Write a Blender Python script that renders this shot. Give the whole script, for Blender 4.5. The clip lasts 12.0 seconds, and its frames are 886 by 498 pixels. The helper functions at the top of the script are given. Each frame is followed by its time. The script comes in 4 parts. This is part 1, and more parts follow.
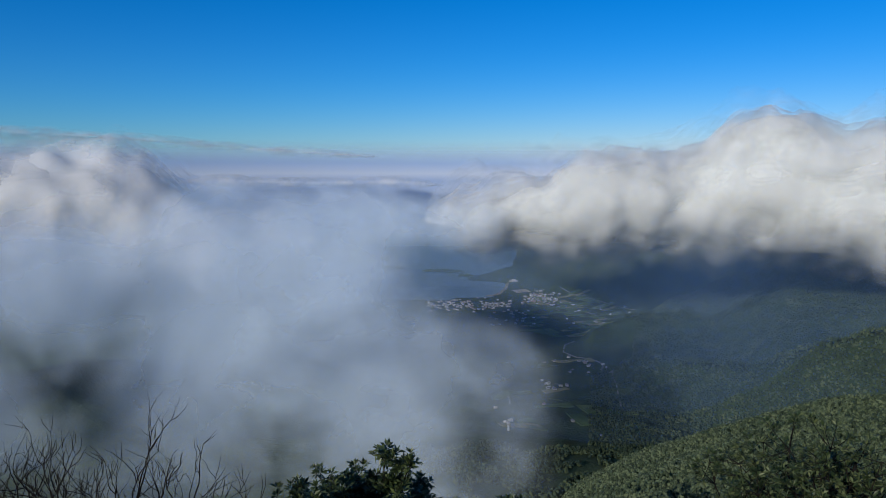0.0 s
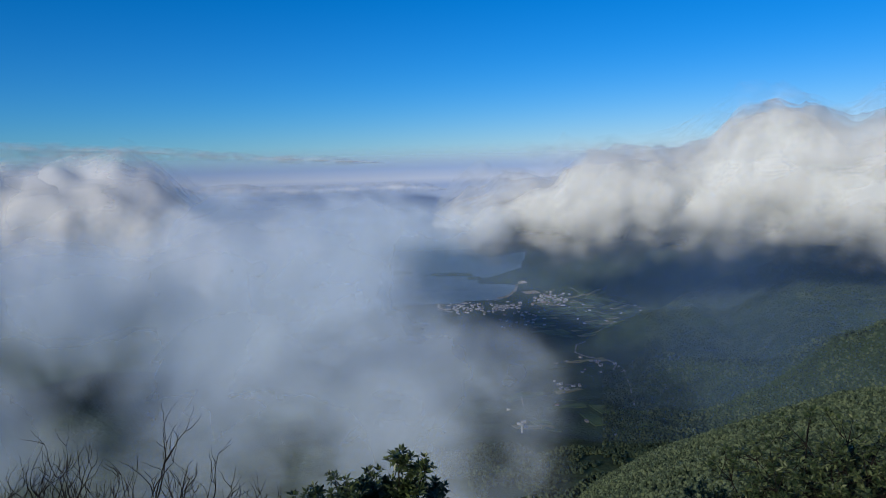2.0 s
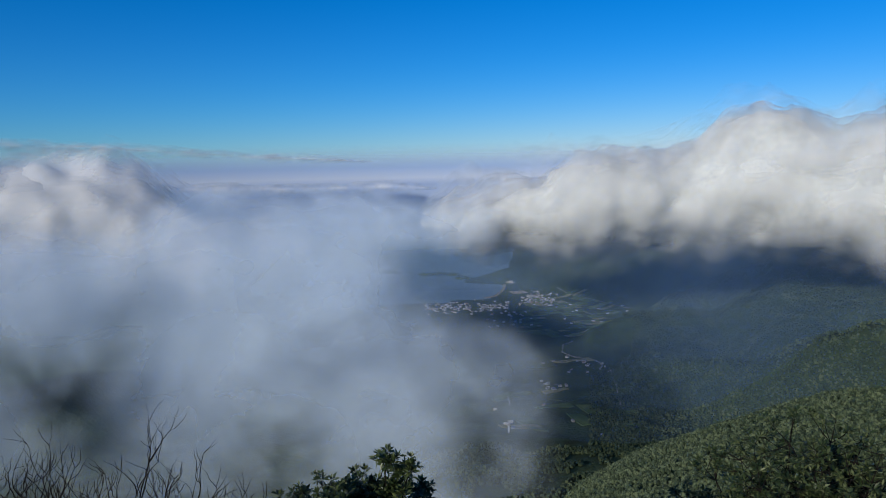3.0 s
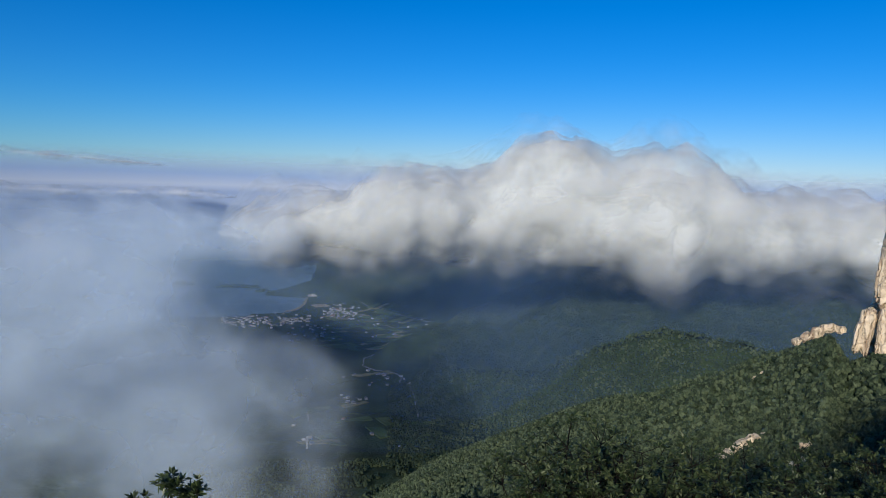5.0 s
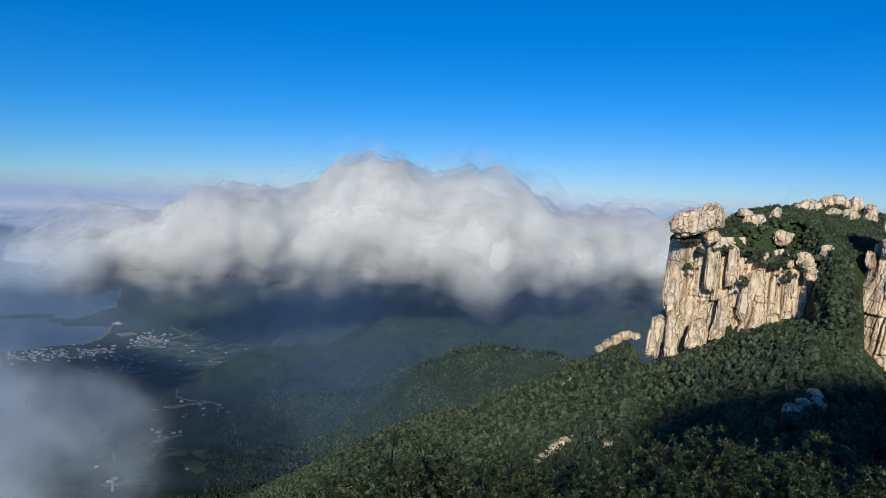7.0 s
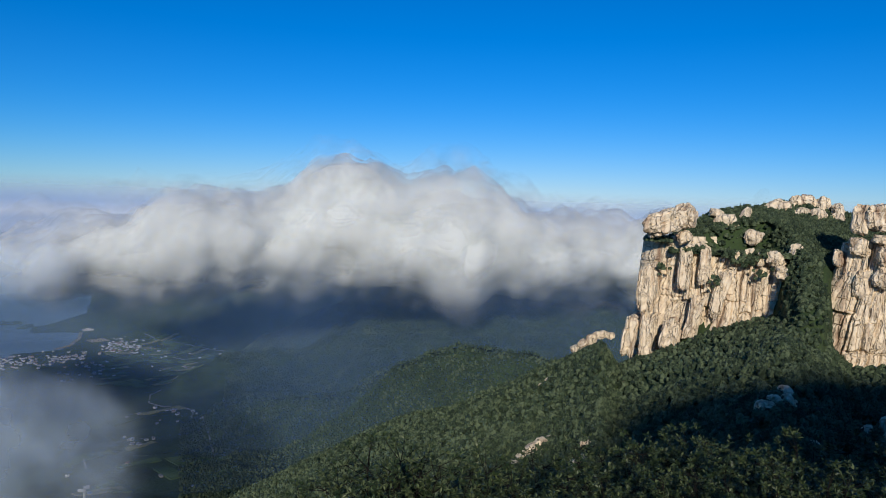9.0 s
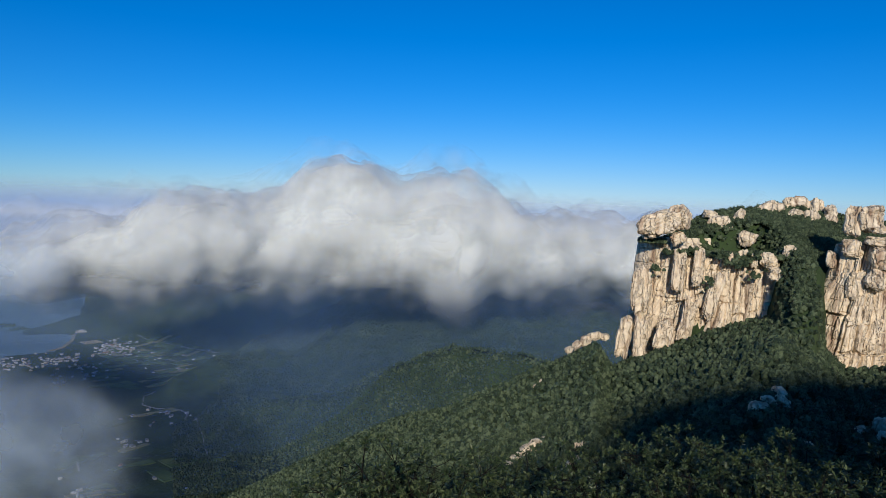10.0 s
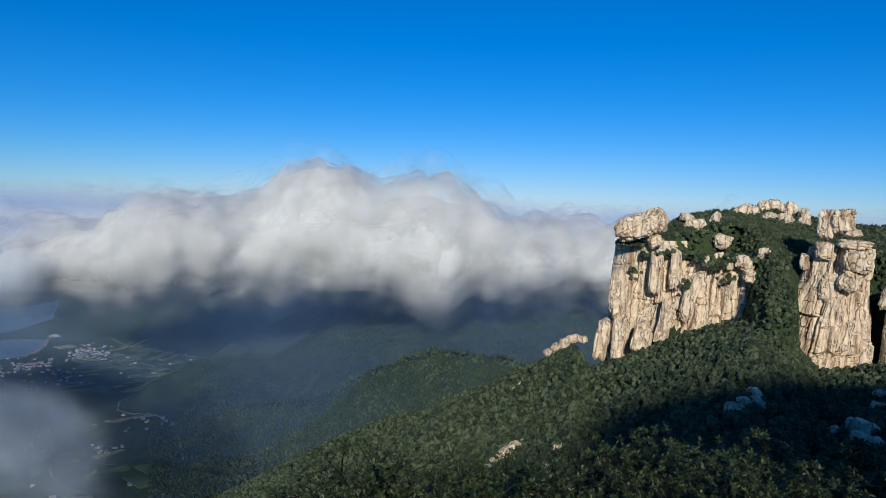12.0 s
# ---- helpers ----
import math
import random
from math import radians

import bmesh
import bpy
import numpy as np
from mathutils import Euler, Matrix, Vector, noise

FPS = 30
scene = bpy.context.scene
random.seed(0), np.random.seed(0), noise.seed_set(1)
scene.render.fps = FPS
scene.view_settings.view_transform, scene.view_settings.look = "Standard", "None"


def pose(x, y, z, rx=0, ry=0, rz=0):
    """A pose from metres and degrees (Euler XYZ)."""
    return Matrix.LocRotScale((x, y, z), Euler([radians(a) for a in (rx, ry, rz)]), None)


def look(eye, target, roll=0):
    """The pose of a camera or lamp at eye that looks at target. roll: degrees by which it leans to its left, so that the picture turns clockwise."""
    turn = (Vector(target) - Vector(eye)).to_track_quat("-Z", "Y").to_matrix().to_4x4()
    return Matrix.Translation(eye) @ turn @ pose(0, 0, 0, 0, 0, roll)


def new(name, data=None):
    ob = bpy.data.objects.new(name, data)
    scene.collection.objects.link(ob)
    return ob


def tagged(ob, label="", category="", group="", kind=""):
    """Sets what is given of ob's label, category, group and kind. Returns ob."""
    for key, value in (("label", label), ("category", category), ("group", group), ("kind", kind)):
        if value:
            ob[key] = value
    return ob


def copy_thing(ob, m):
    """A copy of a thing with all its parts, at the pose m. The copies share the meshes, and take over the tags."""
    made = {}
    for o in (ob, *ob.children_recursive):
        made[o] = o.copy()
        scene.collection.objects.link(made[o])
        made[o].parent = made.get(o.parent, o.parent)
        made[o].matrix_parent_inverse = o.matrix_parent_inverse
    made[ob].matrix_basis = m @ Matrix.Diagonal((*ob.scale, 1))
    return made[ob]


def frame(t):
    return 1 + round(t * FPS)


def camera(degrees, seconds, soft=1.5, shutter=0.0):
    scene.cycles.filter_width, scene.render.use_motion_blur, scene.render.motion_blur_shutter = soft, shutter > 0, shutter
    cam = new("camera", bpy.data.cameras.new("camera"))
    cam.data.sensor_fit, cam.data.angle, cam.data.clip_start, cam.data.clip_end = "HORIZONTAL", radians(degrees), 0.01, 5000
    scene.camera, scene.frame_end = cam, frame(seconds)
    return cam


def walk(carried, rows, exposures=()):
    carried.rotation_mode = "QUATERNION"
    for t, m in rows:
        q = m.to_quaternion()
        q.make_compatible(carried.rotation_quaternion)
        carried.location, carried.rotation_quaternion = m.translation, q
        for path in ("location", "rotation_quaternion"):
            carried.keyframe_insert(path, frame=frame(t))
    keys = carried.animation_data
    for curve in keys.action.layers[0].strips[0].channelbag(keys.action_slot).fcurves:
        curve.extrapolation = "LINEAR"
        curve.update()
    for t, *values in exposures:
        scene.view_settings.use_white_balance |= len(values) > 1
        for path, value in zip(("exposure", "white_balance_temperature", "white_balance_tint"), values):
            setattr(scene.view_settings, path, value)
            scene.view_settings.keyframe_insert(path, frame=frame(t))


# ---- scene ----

# camera: a hand-held pan on a mountain lookout, 600 m above the sea
EYE = 600.0
cam = camera(63.2, 12.0, soft=0.6)
PATH = [
    (0, 0.00, -7.21, -0.26), (0.5, -0.12, -7.00, -0.18), (1, -0.08, -6.90, 0.14), (1.5, 0.05, -6.91, 0.85),
    (2, 0.45, -6.91, 1.49), (2.5, 0.53, -6.93, 1.51), (4.5, -11.30, -6.48, -2.01), (5, -15.74, -5.75, -2.13),
    (5.5, -20.05, -5.08, -1.91), (6, -24.77, -4.65, -1.97), (6.5, -27.80, -4.10, -2.20), (7, -29.87, -3.66, -2.29),
    (9, -31.85, -3.44, -1.92), (9.5, -32.19, -3.39, -1.94), (10, -32.28, -3.31, -1.94), (10.5, -32.39, -3.13, -2.01),
    (11, -32.67, -3.07, -2.01), (11.5, -33.15, -3.06, -2.03), (12, -33.94, -3.02, -1.98)]
ARM = 0.3  # the phone is held this far out from the turning body
walk(cam, [(t, pose(-ARM * math.sin(radians(yaw)), ARM * math.cos(radians(yaw)), EYE, 90 + pitch, roll, yaw))
           for t, yaw, pitch, roll in PATH], exposures=[(0, 0.25), (12, 0.25)])

# ---- daylight ----
SUN_SIDE, SUN_UP = -142.0, 19.8  # degrees to the right of the y axis, degrees above the horizon
world = bpy.data.worlds.new("sky")
scene.world = world
world.use_nodes = True
wn, wl = world.node_tree.nodes, world.node_tree.links
sky = wn.new("ShaderNodeTexSky")
sky.sky_type, sky.sun_disc = "NISHITA", False
sky.sun_elevation, sky.sun_rotation = radians(SUN_UP), radians(SUN_SIDE)
sky.altitude, sky.air_density, sky.dust_density, sky.ozone_density = 600, 1.0, 0.0, 5.0
tint = wn.new("ShaderNodeHueSaturation")
tint.inputs["Saturation"].default_value = 1.10
grade = wn.new("ShaderNodeMix")  # the phone's deep blue
grade.data_type, grade.blend_type = "RGBA", "MULTIPLY"
grade.inputs[0].default_value = 1.0
bright, pale, blues = wn.new("ShaderNodeRGBToBW"), wn.new("ShaderNodeMapRange"), wn.new("ShaderNodeMix")
pale.interpolation_type = "SMOOTHSTEP"  # the bright sky near the horizon is paler than the zenith
pale.inputs["From Min"].default_value, pale.inputs["From Max"].default_value = 4.2, 11.0
blues.data_type = "RGBA"
blues.inputs[6].default_value, blues.inputs[7].default_value = (0.35, 0.66, 1.0, 1), (0.72, 0.76, 1.0, 1)
wl.new(sky.outputs[0], bright.inputs[0]), wl.new(bright.outputs[0], pale.inputs["Value"])
wl.new(pale.outputs[0], blues.inputs[0])
deep, dome = wn.new("ShaderNodeMapRange"), wn.new("ShaderNodeMix")  # the dark top of the sky keeps its own colour
deep.interpolation_type, dome.data_type = "SMOOTHSTEP", "RGBA"
deep.inputs["From Min"].default_value, deep.inputs["From Max"].default_value = 1.1, 1.9
dome.inputs[6].default_value = (0.85, 0.92, 1.0, 1)
wl.new(bright.outputs[0], deep.inputs["Value"]), wl.new(deep.outputs[0], dome.inputs[0])
wl.new(blues.outputs[2], dome.inputs[7]), wl.new(dome.outputs[2], grade.inputs[7])
wl.new(sky.outputs[0], grade.inputs[6])
wl.new(grade.outputs[2], tint.inputs["Color"])
wl.new(tint.outputs[0], wn["Background"].inputs["Color"])
wn["Background"].inputs["Strength"].default_value = 0.088
sun = new("sun", bpy.data.lights.new("sun", "SUN"))
sun.data.energy, sun.data.angle, sun.data.color = 3.4, radians(2.4), (1.0, 0.92, 0.80)
_sd = Vector((math.sin(radians(SUN_SIDE)) * math.cos(radians(SUN_UP)), math.cos(radians(SUN_SIDE)) * math.cos(radians(SUN_UP)), math.sin(radians(SUN_UP))))
sun.matrix_world = look(_sd * 1000 + Vector((0, 0, EYE)), (0, 0, EYE))
scene.cycles.transparent_max_bounces = 96


# ---- noise in numpy ----
def _hash(i, j, k, seed):
    n = (i * 374761393 + j * 668265263 + k * 2147483647 + seed * 1274126177) & 0xFFFFFFFF
    n = ((n ^ (n >> 13)) * 1274126177) & 0xFFFFFFFF
    n = ((n ^ (n >> 16)) * 2246822519) & 0xFFFFFFFF
    return ((n ^ (n >> 15)) & 0xFFFF) / 32767.5 - 1.0


def vnoise(x, y, z, seed=0):
    """Smooth value noise, about -1 to 1, of arrays of places."""
    x, y, z = np.broadcast_arrays(np.asarray(x, float), np.asarray(y, float), np.asarray(z, float))
    i, j, k = (np.floor(v).astype(np.int64) for v in (x, y, z))
    u, v, w = x - i, y - j, z - k
    u, v, w = (q * q * q * (q * (q * 6 - 15) + 10) for q in (u, v, w))
    total = 0
    for di in (0, 1):
        for dj in (0, 1):
            for dk in (0, 1):
                total = total + (u if di else 1 - u) * (v if dj else 1 - v) * (w if dk else 1 - w) * _hash(i + di, j + dj, k + dk, seed)
    return total


def fbm(x, y, z, octaves=4, seed=0, gain=0.5):
    total, size = 0, 1.0
    for o in range(octaves):
        total = total + size * vnoise(x * 2 ** o, y * 2 ** o, z * 2 ** o, seed + o)
        size *= gain
    return total


# ---- materials ----
def nodes_of(name):
    m = bpy.data.materials.new(name)
    m.use_nodes = True
    return m, m.node_tree.nodes, m.node_tree.links


def ramp(nodes, stops):
    r = nodes.new("ShaderNodeValToRGB")
    while len(r.color_ramp.elements) < len(stops):
        r.color_ramp.elements.new(0.5)
    for e, (p, c) in zip(r.color_ramp.elements, stops):
        e.position, e.color = p, (*c, 1) if len(c) == 3 else c
    return r


def surface(name, stops, scale, rough=0.85, bump=0.5, bump_scale=None, bump_size=1.0, stretch=(1, 1, 1), detail=6, island=0.0, translucent=0.0, spec=0.3):
    """A rough natural surface: a colour ramp over two sizes of noise, and relief. Sizes in metres."""
    m, n, l = nodes_of(name)
    bs = n["Principled BSDF"]
    geo = n.new("ShaderNodeNewGeometry")
    mp = n.new("ShaderNodeMapping")
    mp.inputs["Scale"].default_value = stretch
    l.new(geo.outputs["Position"], mp.inputs["Vector"])
    big = n.new("ShaderNodeTexNoise")
    big.inputs["Scale"].default_value, big.inputs["Detail"].default_value = 1 / scale, detail
    big.inputs["Roughness"].default_value = 0.65
    l.new(mp.outputs[0], big.inputs["Vector"])
    r = ramp(n, stops)
    fac = big.outputs["Fac"]
    if island:
        add = n.new("ShaderNodeMath")
        add.operation = "MULTIPLY_ADD"
        add.inputs[1].default_value = island
        l.new(geo.outputs["Random Per Island"], add.inputs[0])
        sub = n.new("ShaderNodeMath")
        sub.operation = "SUBTRACT"
        sub.inputs[1].default_value = island / 2
        l.new(big.outputs["Fac"], sub.inputs[0])
        l.new(sub.outputs[0], add.inputs[2])
        fac = add.outputs[0]
    l.new(fac, r.inputs["Fac"])
    l.new(r.outputs["Color"], bs.inputs["Base Color"])
    bs.inputs["Roughness"].default_value = rough
    bs.inputs["Specular IOR Level"].default_value = spec
    if bump:
        fine = n.new("ShaderNodeTexNoise")
        fine.inputs["Scale"].default_value, fine.inputs["Detail"].default_value = 1 / (bump_scale or scale / 6), 5
        l.new(mp.outputs[0], fine.inputs["Vector"])
        b = n.new("ShaderNodeBump")
        b.inputs["Strength"].default_value, b.inputs["Distance"].default_value = bump, bump_size
        l.new(fine.outputs["Fac"], b.inputs["Height"])
        l.new(b.outputs[0], bs.inputs["Normal"])
    if translucent:
        t = n.new("ShaderNodeBsdfTranslucent")
        l.new(r.outputs["Color"], t.inputs["Color"])
        mix = n.new("ShaderNodeMixShader")
        mix.inputs[0].default_value = translucent
        l.new(bs.outputs[0], mix.inputs[1])
        l.new(t.outputs[0], mix.inputs[2])
        l.new(mix.outputs[0], n["Material Output"].inputs[0])
    return m


def vapour(name, colour, alpha, scale, lo, hi, stretch=(1, 1, 1), fade=None):
    """Cloud or mist: part of the light goes straight through, by noise of that size; fade: heights between which it thins to nothing."""
    m, n, l = nodes_of(name)
    n.remove(n["Principled BSDF"])
    d, t, tr = n.new("ShaderNodeBsdfDiffuse"), n.new("ShaderNodeBsdfTranslucent"), n.new("ShaderNodeBsdfTransparent")
    d.inputs["Color"].default_value = t.inputs["Color"].default_value = (*colour, 1)
    body = n.new("ShaderNodeMixShader")
    body.inputs[0].default_value = 0.38
    l.new(d.outputs[0], body.inputs[1])
    l.new(t.outputs[0], body.inputs[2])
    geo, mp, tex = n.new("ShaderNodeNewGeometry"), n.new("ShaderNodeMapping"), n.new("ShaderNodeTexNoise")
    mp.inputs["Scale"].default_value = stretch
    l.new(geo.outputs["Position"], mp.inputs["Vector"])
    l.new(mp.outputs[0], tex.inputs["Vector"])
    tex.inputs["Scale"].default_value, tex.inputs["Detail"].default_value, tex.inputs["Roughness"].default_value = 1 / scale, 5, 0.55
    span = n.new("ShaderNodeMapRange")
    span.interpolation_type = "SMOOTHSTEP"
    span.inputs["From Min"].default_value, span.inputs["From Max"].default_value = lo, hi
    span.inputs["To Min"].default_value, span.inputs["To Max"].default_value = 0.0, alpha
    l.new(tex.outputs["Fac"], span.inputs["Value"])
    out = span.outputs[0]
    if fade:
        sep, fr, mul = n.new("ShaderNodeSeparateXYZ"), n.new("ShaderNodeMapRange"), n.new("ShaderNodeMath")
        l.new(geo.outputs["Position"], sep.inputs[0])
        l.new(sep.outputs["Z"], fr.inputs["Value"])
        fr.interpolation_type = "SMOOTHSTEP"
        fr.inputs["From Min"].default_value, fr.inputs["From Max"].default_value = fade
        fr.inputs["To Min"].default_value, fr.inputs["To Max"].default_value = 1, 0
        mul.operation = "MULTIPLY"
        l.new(out, mul.inputs[0])
        l.new(fr.outputs[0], mul.inputs[1])
        out = mul.outputs[0]
    mix = n.new("ShaderNodeMixShader")
    l.new(out, mix.inputs[0])
    l.new(tr.outputs[0], mix.inputs[1])
    l.new(body.outputs[0], mix.inputs[2])
    l.new(mix.outputs[0], n["Material Output"].inputs[0])
    return m


FAR_LEAF = surface("far_forest_leaf", [(0.28, (0.014, 0.028, 0.016)), (0.5, (0.030, 0.050, 0.026)), (0.72, (0.075, 0.098, 0.046))], 45, 0.85, 0, island=0.22)
GROUND = surface("forest_floor", [(0.3, (0.02, 0.035, 0.015)), (0.5, (0.035, 0.06, 0.02)), (0.7, (0.06, 0.085, 0.03))], 60, 0.95, 0.8, 8, 4)
LEAF = surface("forest_leaf", [(0.25, (0.014, 0.026, 0.012)), (0.46, (0.036, 0.058, 0.027)), (0.75, (0.098, 0.128, 0.066))], 0.9, 0.6, 1.0, 0.3, 0.5, detail=4, island=0.55)
def granite():
    """Cream granite: vertical rusty stains, grey lichen, dark joints."""
    m, n, l = nodes_of("granite")
    bs = n["Principled BSDF"]
    bs.inputs["Roughness"].default_value, bs.inputs["Specular IOR Level"].default_value = 0.92, 0.2
    geo = n.new("ShaderNodeNewGeometry")

    def mapped(sx, sy, sz):
        q = n.new("ShaderNodeMapping")
        q.inputs["Scale"].default_value = (sx, sy, sz)
        l.new(geo.outputs["Position"], q.inputs["Vector"])
        return q.outputs[0]

    def tex(vec, scale, detail=5, rough=0.6):
        q = n.new("ShaderNodeTexNoise")
        q.inputs["Scale"].default_value, q.inputs["Detail"].default_value, q.inputs["Roughness"].default_value = scale, detail, rough
        l.new(vec, q.inputs["Vector"])
        return q

    def mixed(fac, one, two):
        q = n.new("ShaderNodeMix")
        q.data_type = "RGBA"
        l.new(fac, q.inputs[0]), l.new(one, q.inputs[6])
        if isinstance(two, tuple):
            q.inputs[7].default_value = (*two, 1)
        else:
            l.new(two, q.inputs[7])
        return q.outputs[2]

    grain = tex(mapped(1, 1, 1), 0.35, 8, 0.7)
    base = ramp(n, [(0.3, (0.48, 0.38, 0.27)), (0.5, (0.73, 0.60, 0.43)), (0.7, (0.82, 0.72, 0.56))])
    l.new(grain.outputs["Fac"], base.inputs["Fac"])
    run = tex(mapped(1, 1, 0.10), 0.16, 4, 0.6)
    rust = ramp(n, [(0.53, (0, 0, 0)), (0.66, (0.8, 0.8, 0.8))])
    l.new(run.outputs["Fac"], rust.inputs["Fac"])
    col = mixed(rust.outputs["Color"], base.outputs["Color"], (0.27, 0.16, 0.10))
    lich = tex(mapped(1, 1, 0.4), 0.5, 6, 0.7)
    lr = ramp(n, [(0.57, (0, 0, 0)), (0.72, (0.55, 0.55, 0.55))])
    l.new(lich.outputs["Fac"], lr.inputs["Fac"])
    col = mixed(lr.outputs["Color"], col, (0.20, 0.18, 0.15))
    warp = tex(mapped(1, 1, 1), 0.25, 3)
    add = n.new("ShaderNodeMixRGB")
    add.blend_type, add.inputs[0].default_value = "ADD", 1.0
    scl = n.new("ShaderNodeVectorMath")
    scl.operation = "SCALE"
    scl.inputs["Scale"].default_value = 2.2
    l.new(warp.outputs["Color"], scl.inputs[0])
    l.new(mapped(1, 1, 0.16), add.inputs[1]), l.new(scl.outputs[0], add.inputs[2])
    vor = n.new("ShaderNodeTexVoronoi")
    vor.feature = "DISTANCE_TO_EDGE"
    vor.inputs["Scale"].default_value = 0.28
    l.new(add.outputs[0], vor.inputs["Vector"])
    crack = ramp(n, [(0.0, (0.30, 0.30, 0.30)), (0.02, (0, 0, 0))])
    l.new(vor.outputs["Distance"], crack.inputs["Fac"])
    col = mixed(crack.outputs["Color"], col, (0.13, 0.10, 0.075))
    l.new(col, bs.inputs["Base Color"])
    cut = ramp(n, [(0.0, (0, 0, 0)), (0.10, (1, 1, 1))])
    l.new(vor.outputs["Distance"], cut.inputs["Fac"])
    b1, b2 = n.new("ShaderNodeBump"), n.new("ShaderNodeBump")
    b1.inputs["Strength"].default_value, b1.inputs["Distance"].default_value = 0.9, 0.9
    l.new(cut.outputs["Color"], b1.inputs["Height"])
    fine = tex(mapped(1, 1, 0.5), 0.9, 6, 0.65)
    b2.inputs["Strength"].default_value, b2.inputs["Distance"].default_value = 0.7, 0.9
    l.new(fine.outputs["Fac"], b2.inputs["Height"])
    l.new(b1.outputs[0], b2.inputs["Normal"])
    l.new(b2.outputs[0], bs.inputs["Normal"])
    return m


ROCK = granite()
SEA = surface("sea_water", [(0.3, (0.055, 0.13, 0.19)), (0.7, (0.075, 0.16, 0.23))], 400, 0.3, 0.15, 6, 0.3)


# ---- building helpers ----
def mesh_of(name, verts, faces, material, smooth=True):
    me = bpy.data.meshes.new(name)
    me.from_pydata(verts if isinstance(verts, list) else verts.tolist(), [], faces if isinstance(faces, list) else faces.tolist())
    if smooth:
        me.polygons.foreach_set("use_smooth", [True] * len(me.polygons))
    if material:
        me.materials.append(material)
    me.update()
    return me


def big_mesh(name, verts, tris, material, smooth=False):
    """A mesh from numpy arrays of places and triangles."""
    me = bpy.data.meshes.new(name)
    n = len(tris)
    me.vertices.add(len(verts))
    me.vertices.foreach_set("co", np.ascontiguousarray(verts, np.float32).ravel())
    me.loops.add(n * 3)
    me.loops.foreach_set("vertex_index", np.ascontiguousarray(tris, np.int32).ravel())
    me.polygons.add(n)
    me.polygons.foreach_set("loop_start", np.arange(n, dtype=np.int32) * 3)
    me.polygons.foreach_set("use_smooth", np.full(n, smooth))
    me.materials.append(material)
    me.update(calc_edges=True)
    return me


def grid_faces(nu, nv, wrap=False):
    """Quads of a grid whose vertex (i, j) is i * nv + j; wrap closes it in i."""
    i, j = np.meshgrid(np.arange(nu if wrap else nu - 1), np.arange(nv - 1), indexing="ij")
    i2 = (i + 1) % nu
    return np.stack([i * nv + j, i2 * nv + j, i2 * nv + j + 1, i * nv + j + 1], -1).reshape(-1, 4)


def at(side, away, z=0.0):
    """A place by degrees to the right of the y axis and metres away."""
    return Vector((away * math.sin(radians(side)), away * math.cos(radians(side)), z))


def part(name, me, parent, label=""):
    ob = new(name, me)
    ob.parent = parent
    return tagged(ob, label)


# ---- the land: one sheet, in ridges round the lookout ----
def smax(p, q, k):
    d = np.maximum(k - np.abs(p - q), 0) / k
    return np.maximum(p, q) + d * d * k * 0.25


def tan_of(a, sides, ups):
    return np.tan(np.radians(np.interp(a, sides, ups)))


PEAK = (180.3, 52.7, -173.1, 112.4, 135.4)  # height, place and reach of the mountain behind the lookout


